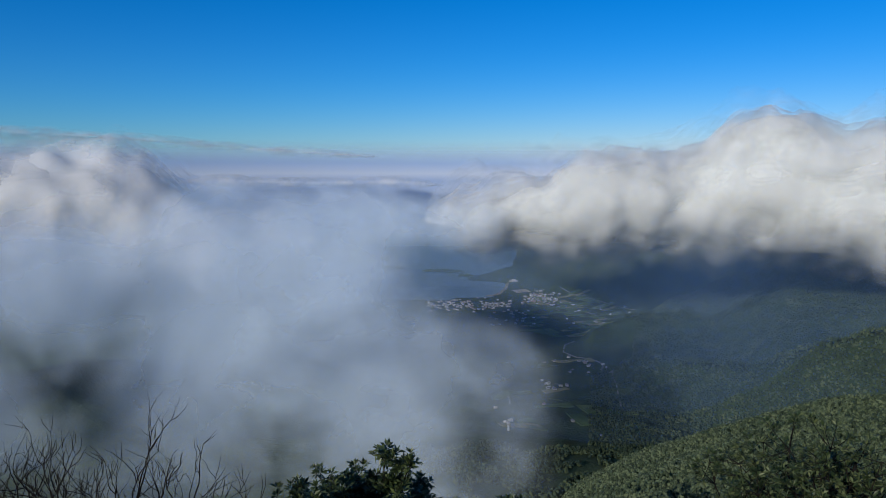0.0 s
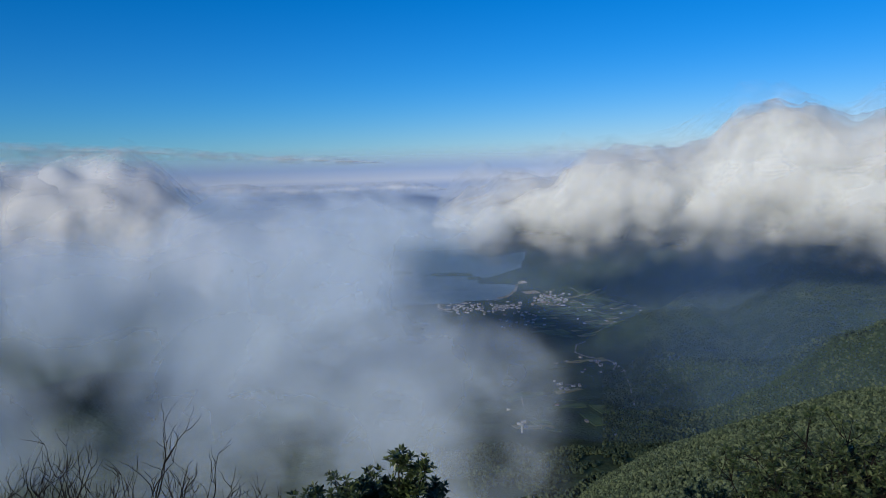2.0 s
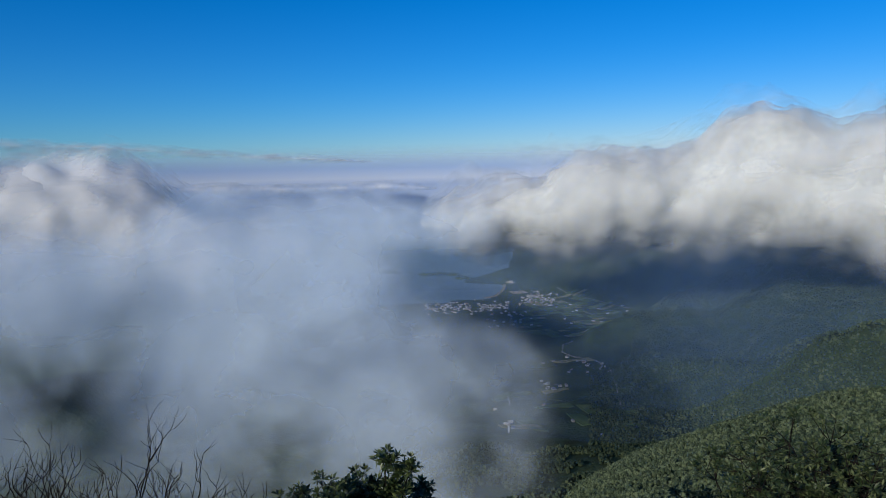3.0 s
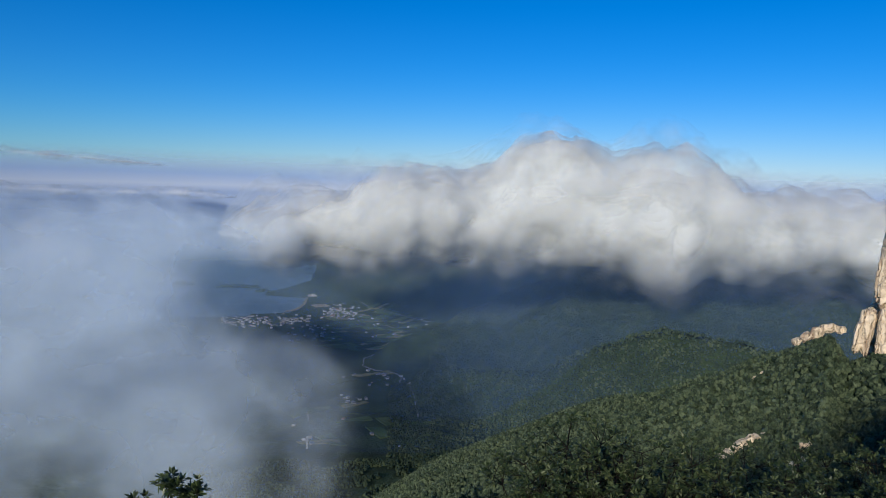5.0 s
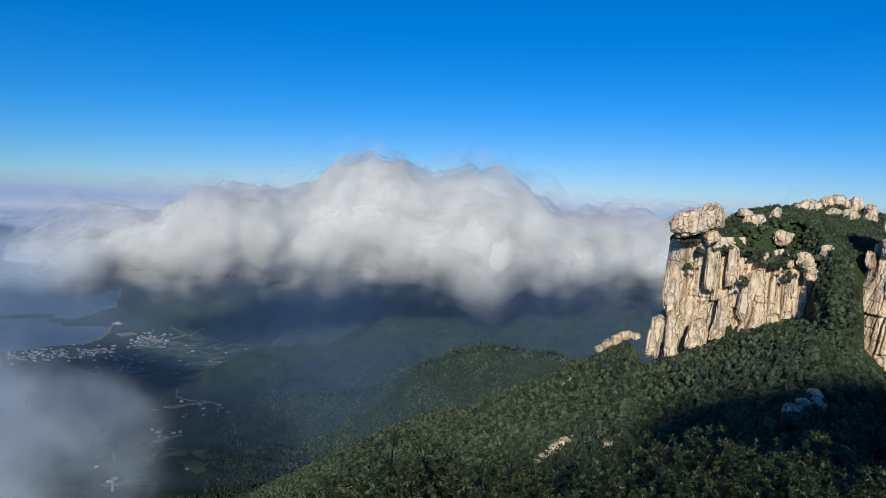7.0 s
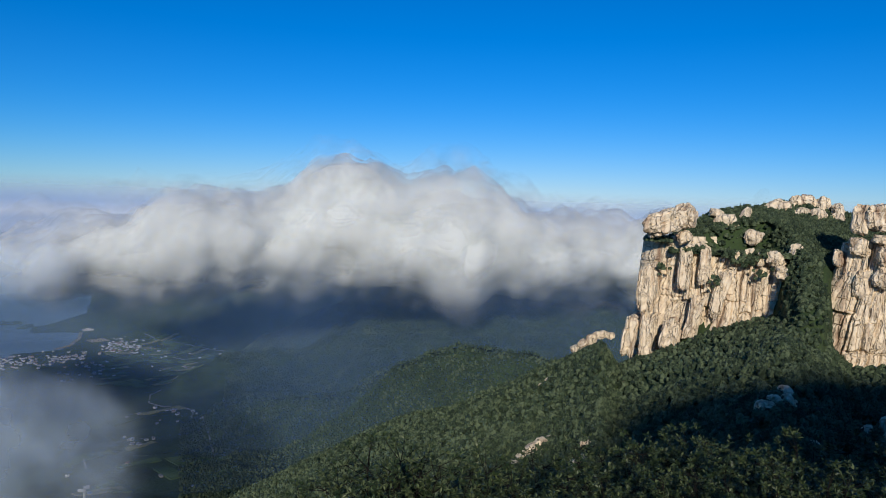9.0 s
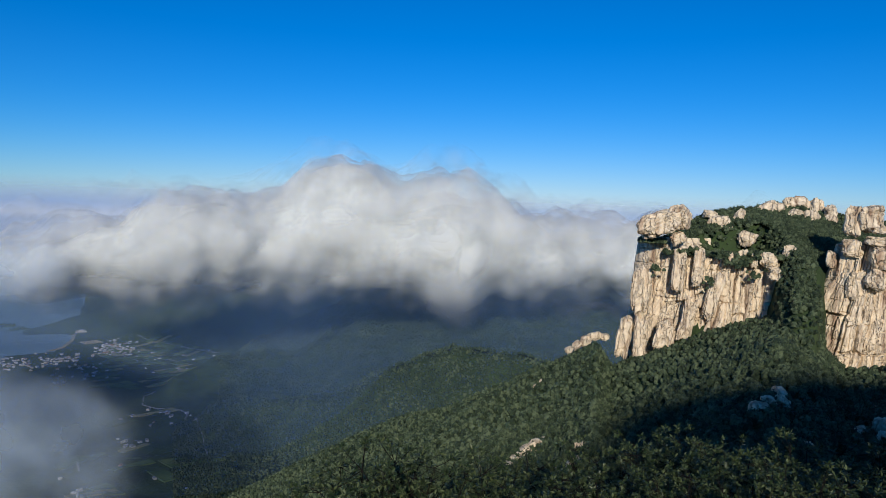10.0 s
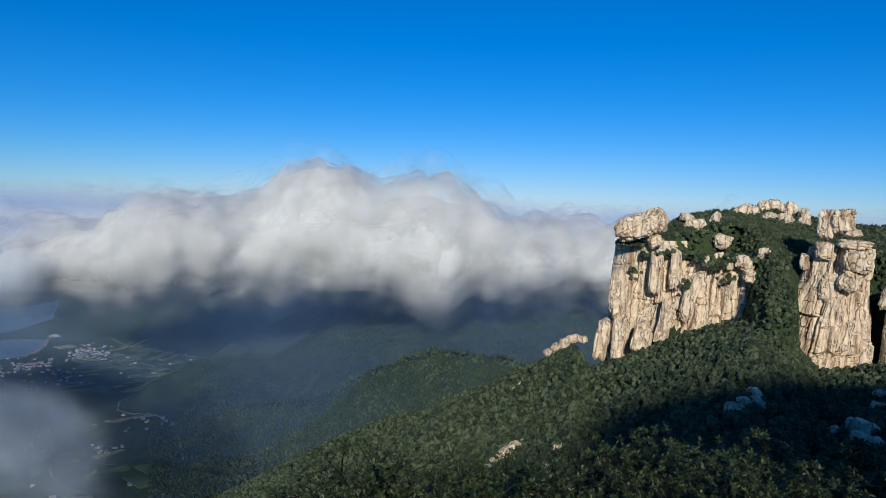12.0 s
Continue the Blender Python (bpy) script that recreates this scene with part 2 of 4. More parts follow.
def land(a, r):
    """Height of the ground at a degrees to the right, r metres away."""
    x, y = r * np.sin(np.radians(a)), r * np.cos(np.radians(a))
    # the spur that falls from the lookout to its crest and on into the valley
    crest = np.interp(a, [-40, 2, 15, 25, 35, 42, 46, 56, 66, 180], [600, 640, 560, 480, 420, 390, 365, 350, 340, 600])
    fall = -tan_of(a, [-60, -10, 2, 6.6, 9.5, 11, 15.6, 20, 25, 29, 33, 37.6, 42, 44.8, 46, 50.8, 54, 57.6, 60, 62, 66, 80, 120, 180],
                   [-42, -42, -40, -30.5, -26.6, -25.0, -22.4, -20.7, -18.5, -16.9, -15.9, -13.7, -11.7, -10.2, -11.9, -10.0, -8.4, -7.0, -8.3, -10.3, -9.5, -6, -20, -42])
    t = np.clip(r / crest, 0, 1)
    near = np.interp(a, [-60, 0, 20, 40, 66, 180], [0.8, 0.74, 0.68, 0.64, 0.58, 0.8])
    drop = r * (fall + (near - fall) * (1 - t) ** 1.6) + 1.8 * np.exp(-r / 5)
    spur = EYE - drop - np.maximum(r - crest, 0) * 0.8
    # the summit behind the cliffs
    top = EYE + np.interp(a, [44, 47.4, 49.2, 52, 54.5, 57, 58.6, 61, 66, 90, 119], [-180, -100, -14, -3, 4.0, 8.5, 8, 3, 0, 20, -400])
    back = np.interp(a, [44, 52, 58, 66, 90], [400, 400, 440, 430, 400])
    lip = np.interp(a, [46, 47, 56, 57.6, 58.6, 60, 61.5, 70], [14, 16, 38, 58, 92, 92, 52, 52])  # from the crest forward to the cliff's edge
    steep = np.interp(a, [56, 57.6, 60.2, 61.5], [3.0, 0.6, 0.55, 3.0])
    summit = top - np.where(r < back, np.where(r > back - lip, (back - r) * 0.28, lip * 0.28 + (back - lip - r) * steep), (r - back) * 0.5)
    summit = np.where((a > 40) & (a < 120), summit, -500)
    # the mountain behind the lookout
    peak = PEAK[0] * np.exp(-(((x - PEAK[1]) / PEAK[3]) ** 2 + ((y - PEAK[2]) / PEAK[4]) ** 2)) * np.clip((-y - 2) / 40, 0, 1)
    h = smax(spur, summit, 6) + peak
    # valley, and the hills beyond
    valley = np.interp(r, [400, 600, 800, 1100, 1350, 1800, 2300, 2900, 3040, 3120], [300, 258, 220, 160, 112, 62, 28, 8, 3, -8])
    shore = np.interp(a, [-60, -14, -9, -1.5, 2.2, 4.5, 5.2, 6.5, 70], [5600, 5600, 2950, 3030, 3080, 3150, 3450, 5600, 5600])
    valley = np.where(r > shore, -8, np.maximum(valley, np.clip((shore - r) * 0.05, -8, 6)))
    def ridge(sides, aways, tops, front, rear):
        rc = np.interp(a, sides, aways)
        return np.interp(a, sides, tops) - np.where(r < rc, (rc - r) * front, (r - rc) * rear)
    hb = ridge([8, 11.9, 15, 17, 21.5, 24, 28, 31.5, 34, 43, 50, 70, 170], [2250, 2320, 2450, 2500, 2650, 2680, 2650, 2600, 2550, 2450, 2400, 2300, 2300], [-150, 60, 82, 104, 150, 128, 108, 140, 182, 185, 220, 300, -300], 0.24, 0.3)
    hc = ridge([11, 14.5, 17.2, 21.7, 26, 29.4, 33.5, 37, 46, 70, 170], [1750, 1700, 1640, 1560, 1480, 1400, 1300, 1265, 1200, 1200, 1200], [-20, 118, 150, 196, 246, 290, 342, 340, 330, 330, -300], 0.34, 0.55)
    hd = ridge([2, 5, 12, 20, 26, 34, 45, 70, 170], [3700, 3700, 3600, 3300, 3000, 2900, 2800, 2700, 2700], [-300, 40, 150, 260, 360, 380, 380, 400, -300], 0.22, 0.2)
    he = ridge([1.2, 2.3, 4, 6, 9, 14], [3560, 3570, 3620, 3700, 3800, 4000], [-60, 14, 32, 62, 66, 90], 0.25, 0.25)
    hl = ridge([-180, -60, -30, -14, -6, -2, 110, 180], [1800, 1700, 1500, 1700, 2000, 2300, 2000, 1800], [300, 270, 205, 130, 40, -200, -200, 300], 0.3, 0.3)
    far = valley
    for q in (hb, hc, hd, he, hl):
        far = smax(far, q, 18)
    rough = np.clip((r - 700) / 900, 0, 1) * np.clip((far - 20) / 60, 0, 1)
    far = far + rough * (20 * fbm(x / 230, y / 230, 0, 4, 7) + 7 * fbm(x / 70, y / 70, 0, 3, 9))
    h = smax(h, far, 25)
    return h + np.clip((r - 30) / 150, 0, 1) * np.clip((900 - r) / 300, 0, 1) * (2.2 * fbm(x / 45, y / 45, 0, 3, 3))


sides = np.concatenate([np.arange(-180, -40, 4), np.arange(-40, -4, 0.6), np.arange(-4, 70, 0.25), np.arange(70, 180, 4)])
aways = np.concatenate([[0.0], np.geomspace(2.5, 4960, 300)])
A, RR = np.meshgrid(sides, aways, indexing="ij")
Z = land(A, RR)
verts = np.stack([RR * np.sin(np.radians(A)), RR * np.cos(np.radians(A)), Z], -1).reshape(-1, 3)
ground = new("ground", mesh_of("ground", verts, grid_faces(len(sides), len(aways), True), GROUND))
tagged(ground, "wooded mountain slopes falling to a coastal valley", "ground", kind="structure")

# sea
bm = bmesh.new()
bmesh.ops.create_circle(bm, cap_ends=True, segments=128, radius=4950)
me = bpy.data.meshes.new("water")
bm.to_mesh(me)
bm.free()
me.materials.append(SEA)
tagged(new("water", me), "calm blue-grey sea in a sheltered bay", "sea", kind="structure")

# hazy distance: a ring behind everything, its haze painted as colours by height
HAZE = vapour("far_haze_paint", (0.46, 0.56, 0.74), 1.0, 3000, 0.0, 0.01, fade=(EYE - 60, EYE + 130))
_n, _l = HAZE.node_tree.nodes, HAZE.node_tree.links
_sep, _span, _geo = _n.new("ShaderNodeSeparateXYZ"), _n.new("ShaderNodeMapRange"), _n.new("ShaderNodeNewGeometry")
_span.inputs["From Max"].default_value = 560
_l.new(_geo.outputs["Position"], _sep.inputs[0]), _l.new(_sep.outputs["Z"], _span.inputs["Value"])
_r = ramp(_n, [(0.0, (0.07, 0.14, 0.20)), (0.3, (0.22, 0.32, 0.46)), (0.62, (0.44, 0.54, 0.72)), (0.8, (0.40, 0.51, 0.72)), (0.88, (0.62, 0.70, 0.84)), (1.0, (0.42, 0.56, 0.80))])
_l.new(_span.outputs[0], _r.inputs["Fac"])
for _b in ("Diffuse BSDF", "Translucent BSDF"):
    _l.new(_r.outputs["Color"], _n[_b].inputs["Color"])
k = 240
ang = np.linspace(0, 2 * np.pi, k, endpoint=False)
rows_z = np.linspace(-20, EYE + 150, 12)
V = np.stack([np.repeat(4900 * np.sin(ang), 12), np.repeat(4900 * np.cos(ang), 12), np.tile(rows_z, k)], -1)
tagged(new("backdrop", mesh_of("backdrop", V, grid_faces(k, 12, True), HAZE)), "backdrop ring painted with pale blue haze along the far horizon", "backdrop", kind="structure")


# ---- clouds ----
def bank(name, label, sides, aways, lows, tops, depth, layers, materials, lump=1.0, seed=0, steps=170, round_n=48, spread=(-70, 60), ends=6.0, shift=0.10, grain=1.0, centre=(0, 0)):
    """A cloud bank along an arc: nested veils of vapour round a dense heart."""
    root = new(name)
    tagged(root, label, "cloud")
    s = np.linspace(sides[0], sides[-1], steps)
    ph = np.linspace(0, 2 * np.pi, round_n, endpoint=False)
    S, P = np.meshgrid(s, ph, indexing="ij")
    e = np.clip(np.minimum(S - sides[0], sides[-1] - S) / ends, 0, 1)
    taper = np.sqrt(1 - (1 - e) ** 3) * 0.97 + 0.03
    away = np.interp(S, sides, aways)
    lo, hi = np.interp(S, sides, lows), np.interp(S, sides, tops)
    lo, hi = EYE + away * np.tan(np.radians(lo)), EYE + away * np.tan(np.radians(hi))
    mid, half = (lo + hi) / 2, (hi - lo) / 2
    for n in range(layers):
        f = n / max(layers - 1, 1)
        o = spread[0] + (spread[1] - spread[0]) * f
        rad, up = depth + o, np.maximum(half + o, 2)
        R2 = away - np.cos(P) * rad * taper
        Z2 = mid + np.sin(P) * up * taper
        x, y = R2 * np.sin(np.radians(S)), R2 * np.cos(np.radians(S))
        g = n * shift
        big = fbm(x / 210 / grain, y / 210 / grain, Z2 / 170 / grain + g, 3, seed)
        puff = np.abs(fbm(x / 95, y / 95, Z2 / 95 + g, 2, seed + 5))
        amp = lump * (0.6 + 0.7 * f) * taper
        R2 = R2 - np.cos(P) * amp * (70 * big - 40 * puff + 20)
        Z2 = Z2 + np.sin(P) * amp * (55 * big - 34 * puff + 16) * np.where(np.sin(P) > 0, 1, 0.8)
        x, y = centre[0] + R2 * np.sin(np.radians(S)), centre[1] + R2 * np.cos(np.radians(S))
        me = mesh_of("veil", np.stack([x, y, Z2], -1).reshape(-1, 3), np.concatenate([grid_faces(steps, round_n), np.stack([np.arange(steps - 1) * round_n + round_n - 1, np.arange(1, steps) * round_n + round_n - 1, np.arange(1, steps) * round_n, np.arange(steps - 1) * round_n], -1)]), materials[min(int(f * len(materials)), len(materials) - 1)])
        part("heart" if n == 0 else "veil", me, root)
    return root


CLOUD = [vapour("cloud_dense", (0.84, 0.865, 0.86), 0.62, 160, 0.15, 0.5), vapour("cloud_mid", (0.84, 0.865, 0.86), 0.26, 140, 0.25, 0.6),
         vapour("cloud_thin", (0.84, 0.865, 0.86), 0.06, 110, 0.36, 0.70)]
bank("cloud_bank", "white cloud bank rolling over a dark wooded ridge", [-1.5, 1.7, 5.3, 9, 13, 17.3, 21.5, 24.2, 26.8, 28.7, 33, 35, 37.7, 41, 47, 64],
     [2300, 2200, 2100, 2050, 2000, 2000, 2000, 2000, 2000, 2000, 2000, 2000, 2050, 2100, 2200, 2300],
     [-6.2, -6.8, -7.4, -7.8, -7.6, -7.2, -7.4, -7.4, -7.2, -6.8, -6.8, -6.8, -6.8, -6.4, -6.4, -6],
     [-3.6, -3.0, -1.8, -0.9, 0.3, 0.7, 2.8, 3.5, 3.0, 1.7, 2.2, 1.5, 0.4, -1.0, -1.5, -1.6], 190, 15, CLOUD, seed=11, spread=(-60, 45), ends=5.0)
# paler copies of the cloud vapours: sunlit brightness is put into the colour
SUNLIT_TINT = [vapour("heap_dense", (0.96, 0.965, 0.95), 0.62, 160, 0.15, 0.5), vapour("heap_mid", (0.96, 0.965, 0.95), 0.28, 140, 0.25, 0.6), vapour("heap_thin", (0.96, 0.965, 0.95), 0.07, 110, 0.36, 0.70)]
bank("cumulus_cloud", "bright heaped cloud above the fog", [-62, -40, -32, -29, -24.5, -22, -19, -15, -10],
     [1500] * 9, [-9, -9.5, -9.8, -9.8, -9.6, -9, -8.5, -8.5, -8], [-0.9, -0.8, -0.9, -0.6, -0.8, -1.6, -3.2, -4.0, -5], 190, 15, SUNLIT_TINT, lump=0.8, seed=31, steps=150, spread=(-55, 50))


def drift(name, label, blobs, aways, s0, s1, alpha, colour, scale, seed, thick=1.0):
    """Fog: wavy veils one behind the other through a field of density, a sum of soft blobs torn by noise.
    blobs: side, up, away of the middle, half width in degrees, half height in degrees, half depth in metres, strength."""
    m, n, l = nodes_of(name)
    n.remove(n["Principled BSDF"])
    geo = n.new("ShaderNodeNewGeometry")
    total = None
    for side, up, away, wide, tall, deep, strength in blobs:
        mp, gr, mul = n.new("ShaderNodeMapping"), n.new("ShaderNodeTexGradient"), n.new("ShaderNodeMath")
        mp.vector_type = "TEXTURE"
        mp.inputs["Location"].default_value = at(side, away, EYE + away * math.tan(radians(up)))
        mp.inputs["Rotation"].default_value = (0, 0, -radians(side))
        mp.inputs["Scale"].default_value = (away * radians(wide), deep, away * radians(tall))
        gr.gradient_type = "QUADRATIC_SPHERE"
        l.new(geo.outputs["Position"], mp.inputs["Vector"])
        l.new(mp.outputs[0], gr.inputs["Vector"])
        mul.operation = "MULTIPLY_ADD"
        mul.inputs[1].default_value, mul.inputs[2].default_value = strength, 0.0
        l.new(gr.outputs["Fac"], mul.inputs[0])
        if total:
            l.new(total, mul.inputs[2])
        total = mul.outputs[0]
    big, small = n.new("ShaderNodeTexNoise"), n.new("ShaderNodeTexNoise")
    for q, sc, dt in ((big, scale, 4), (small, scale * 0.3, 5)):
        q.inputs["Scale"].default_value, q.inputs["Detail"].default_value, q.inputs["Roughness"].default_value = 1 / sc, dt, 0.55
        q.inputs["Distortion"].default_value = 0.6
        l.new(geo.outputs["Position"], q.inputs["Vector"])
    mix, mix2, span = n.new("ShaderNodeMath"), n.new("ShaderNodeMath"), n.new("ShaderNodeMapRange")
    mix.operation = mix2.operation = "MULTIPLY_ADD"
    mix.inputs[1].default_value, mix2.inputs[1].default_value = 1.6, 0.45
    l.new(big.outputs["Fac"], mix.inputs[0]), l.new(total, mix.inputs[2])
    l.new(small.outputs["Fac"], mix2.inputs[0]), l.new(mix.outputs[0], mix2.inputs[2])
    span.interpolation_type = "SMOOTHSTEP"
    span.inputs["From Min"].default_value, span.inputs["From Max"].default_value = 0.93, 1.58
    span.inputs["To Max"].default_value = alpha
    l.new(mix2.outputs[0], span.inputs["Value"])
    # no fog at all outside the blobs
    gate, gm = n.new("ShaderNodeMapRange"), n.new("ShaderNodeMath")
    gate.interpolation_type = "SMOOTHSTEP"
    gate.inputs["From Max"].default_value = 0.12
    gm.operation = "MULTIPLY"
    l.new(total, gate.inputs["Value"]), l.new(gate.outputs[0], gm.inputs[0]), l.new(span.outputs[0], gm.inputs[1])
    d, t, tr = n.new("ShaderNodeBsdfDiffuse"), n.new("ShaderNodeBsdfTranslucent"), n.new("ShaderNodeBsdfTransparent")
    d.inputs["Color"].default_value = t.inputs["Color"].default_value = (*colour, 1)
    body, out = n.new("ShaderNodeMixShader"), n.new("ShaderNodeMixShader")
    body.inputs[0].default_value = 0.38
    l.new(d.outputs[0], body.inputs[1]), l.new(t.outputs[0], body.inputs[2])
    l.new(gm.outputs[0], out.inputs[0]), l.new(tr.outputs[0], out.inputs[1]), l.new(body.outputs[0], out.inputs[2])
    l.new(out.outputs[0], n["Material Output"].inputs[0])
    root = tagged(new(name), label, "fog")
    na, nz = 130, 40
    for k, away in enumerate(aways):
        a, z = np.meshgrid(np.linspace(s0, s1, na), np.linspace(20, EYE + 60, nz), indexing="ij")
        x, y = away * np.sin(np.radians(a)), away * np.cos(np.radians(a))
        r = away + 18 * fbm(x / 170, y / 170, z / 120 + k * 0.7, 3, seed + k)
        V = np.stack([r * np.sin(np.radians(a)), r * np.cos(np.radians(a)), z + 25 * vnoise(x / 150, y / 150, z / 150, seed + 50 + k)], -1).reshape(-1, 3)
        part("veil", mesh_of("veil", V, grid_faces(na, nz), m), root)
    return root


drift("fog_bank", "grey fog drifting over the valley",
      [(-11, -15, 900, 16, 10, 420, 1.1), (-24, -23.5, 850, 17, 7.5, 420, 0.42), (-3.5, -16.5, 900, 8, 6.5, 380, 0.95), (-5, -23, 850, 11, 6, 380, 0.42), (-13, -8, 1000, 13, 6, 420, 1.15),
       (-40, -14, 950, 10, 12, 420, 1.0), (-9, -4.5, 1100, 17, 3.6, 420, 1.0), (-18, -5, 1050, 10, 4.5, 420, 0.8), (-29, -8.8, 1000, 13, 5.2, 420, 1.3), (-8, -8.5, 1050, 6, 3.5, 420, 0.45), (5.5, -16.5, 950, 6, 5, 350, 0.36), (6.5, -20.5, 900, 5, 4, 350, 0.22), (-0.5, -5.0, 1150, 6.5, 3.0, 420, 0.55), (1.5, -13.5, 1000, 5, 3.0, 380, 0.25),
       (-30, -6.5, 1050, 12, 4.5, 420, 0.8), (-35, -18, 900, 10, 6, 420, 0.9), (-19, -13, 900, 7, 7, 420, 0.8), (-8, -27, 700, 24, 6, 420, 0.25), (-30, -27, 700, 20, 6, 420, 0.30), (-27, -13, 1000, 9, 6, 420, 0.42)],
      [560, 650, 740, 830, 920, 1010, 1100], -64, 18, 0.33, (0.63, 0.76, 0.90), 190, 51)
bank("streak_cloud", "thin white streak of far cloud above the horizon", [-64, -31, -24, -14, -5], [4300] * 5, [1.3, 1.3, 1.1, 0.45, 0.0], [1.9, 1.7, 1.5, 0.7, 0.1], 150, 10, SUNLIT_TINT[2:], lump=0.25, seed=95,
     steps=110, round_n=24, spread=(-14, 18), ends=10)
bank("streak_cloud", "thin white streak of far cloud over the sea", [-21, -17, -10, -4, 0], [4300] * 5, [-2.0, -2.1, -2.2, -2.2, -2.3], [-1.6, -1.55, -1.7, -1.6, -2.0], 120, 7, SUNLIT_TINT[2:], lump=0.25, seed=98, steps=90, round_n=24, spread=(-8, 8), ends=4)
# tints for added see-through sheets: they imitate aerial haze and dim the hills
VEIL = vapour("valley_haze_tint", (0.10, 0.19, 0.36), 0.16, 420, 0.2, 0.65, fade=(400, 545))
LOW_VEIL = vapour("shore_haze_tint", (0.24, 0.36, 0.52), 0.17, 420, 0.2, 0.65, fade=(200, 345))


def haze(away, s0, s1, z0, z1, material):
    """A thin tinted sheet across the valley that stands in for aerial haze."""
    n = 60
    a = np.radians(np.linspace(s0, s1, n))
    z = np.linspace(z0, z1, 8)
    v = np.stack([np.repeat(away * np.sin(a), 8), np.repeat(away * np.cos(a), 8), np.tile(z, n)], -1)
    tagged(new("haze", mesh_of("haze", v, grid_faces(n, 8), material)), "see-through blue sheet standing in for haze in the valley", "haze", kind="stuff")


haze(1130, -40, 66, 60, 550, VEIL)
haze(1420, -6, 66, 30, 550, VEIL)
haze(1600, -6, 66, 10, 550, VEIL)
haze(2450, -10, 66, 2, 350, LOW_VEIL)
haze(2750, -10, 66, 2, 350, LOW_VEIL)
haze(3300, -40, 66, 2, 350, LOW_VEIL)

# ---- rock ----
def axes(side):
    a = radians(side)
    return Vector((math.cos(a), -math.sin(a), 0)), Vector((math.sin(a), math.cos(a), 0))


def massif(side, away, half_w, half_d, z0, z1, seed, flare=0.15, lean=0.0, shrink=0.25, power=2.1, tops=None):
    """A cliff of jointed granite columns as one closed mesh. lean: metres its top shifts to the right; tops: (place across -1..1, height) pairs."""
    tx, rv = axes(side)
    base = at(side, away)
    nth, nt = int(9 * (half_w + half_d)) + 160, int(2.6 * (z1 - z0))
    # three quarters of the columns of vertices lie on the side towards the valley
    front = np.linspace(np.pi, 2 * np.pi, int(nth * 0.75), endpoint=False)
    th = np.concatenate([front, np.linspace(2 * np.pi, 3 * np.pi, nth - len(front), endpoint=False)])
    t = np.linspace(0, 1, nt)
    TH, T = np.meshgrid(th, t, indexing="ij")
    c, sn = np.cos(TH), np.sin(TH)
    u = np.sign(c) * np.abs(c) ** (2 / power)
    v = np.sign(sn) * np.abs(sn) ** (2 / power)
    top = z1 if tops is None else np.interp(u, [q[0] for q in tops], [q[1] for q in tops])
    body = np.clip(T / 0.9, 0, 1)
    cap = np.clip((T - 0.9) / 0.1, 0, 1)
    zz = z0 + (top - z0) * body + cap * 1.5
    scale = (1 + flare * (1 - body) ** 1.5 - shrink * body ** 3) * (1 - cap ** 1.5 * 0.98)
    along = half_w * u + (half_d * v) * 0.7  # runs evenly across the face
    arc = along + 3.0 * vnoise(along / 9, 0.3, 0.1, seed + 2)
    wob = 1.6 * vnoise(arc / 12, zz / 14, 0.5, seed) + 0.5 * vnoise(arc / 3, zz / 5, 0.5, seed + 1)
    slant = 0.10 * (zz - z0)

    def joints(width, tall, off, cut, sd, band):
        q = (arc + wob - slant) / width
        col = np.floor(q).astype(np.int64)
        zq = (zz + 1.2 * vnoise(arc / 4, zz / 4, 0.3, sd + 7)) / tall + 3.0 * _hash(col, 0 * col, 0 * col, sd)
        row = np.floor(zq).astype(np.int64)
        push = off * (0.6 * _hash(col, 0 * col, 3 + 0 * col, sd + 1) + 0.7 * _hash(col, row, 0 * col, sd + 1))
        e = np.minimum(q - col, 1 - (q - col)) * width
        ez = np.minimum(zq - row, 1 - (zq - row)) * tall
        deep = 0.35 + 0.65 * np.clip(0.5 + _hash(col, row, 5 + 0 * col, sd + 2), 0, 1)
        swell = np.clip(np.minimum(e / band, ez / (band * 0.7)), 0, 1)
        return push - cut * deep * (1 - swell) ** 1.6
    d = joints(8.5, 26, 1.9, 2.6, seed + 3, 1.3) + joints(3.9, 12, 0.9, 1.5, seed + 8, 0.8) + joints(1.7, 6, 0.35, 0.55, seed + 13, 0.4)
    d = d + 2.4 * fbm(arc / 24, zz / 30, 0.2, 3, seed + 20) + 0.3 * fbm(arc / 1.4, zz / 3, 0.7, 3, seed + 30)
    d = d * (1 - cap * 0.7) * np.clip(np.abs(sn) * 2.2, 0.25, 1)
    lu = half_w * scale * u + d * c + lean * body
    lv = half_d * scale * v + d * sn
    zz = zz + 0.6 * fbm(arc / 6, zz / 6, 1.7, 2, seed + 40) * (1 - cap)
    V = np.stack([base.x + lu * tx.x + lv * rv.x, base.y + lu * tx.y + lv * rv.y, zz], -1).reshape(-1, 3)
    return mesh_of("cliff_face", V, grid_faces(nth, nt, True), ROCK, smooth=False)


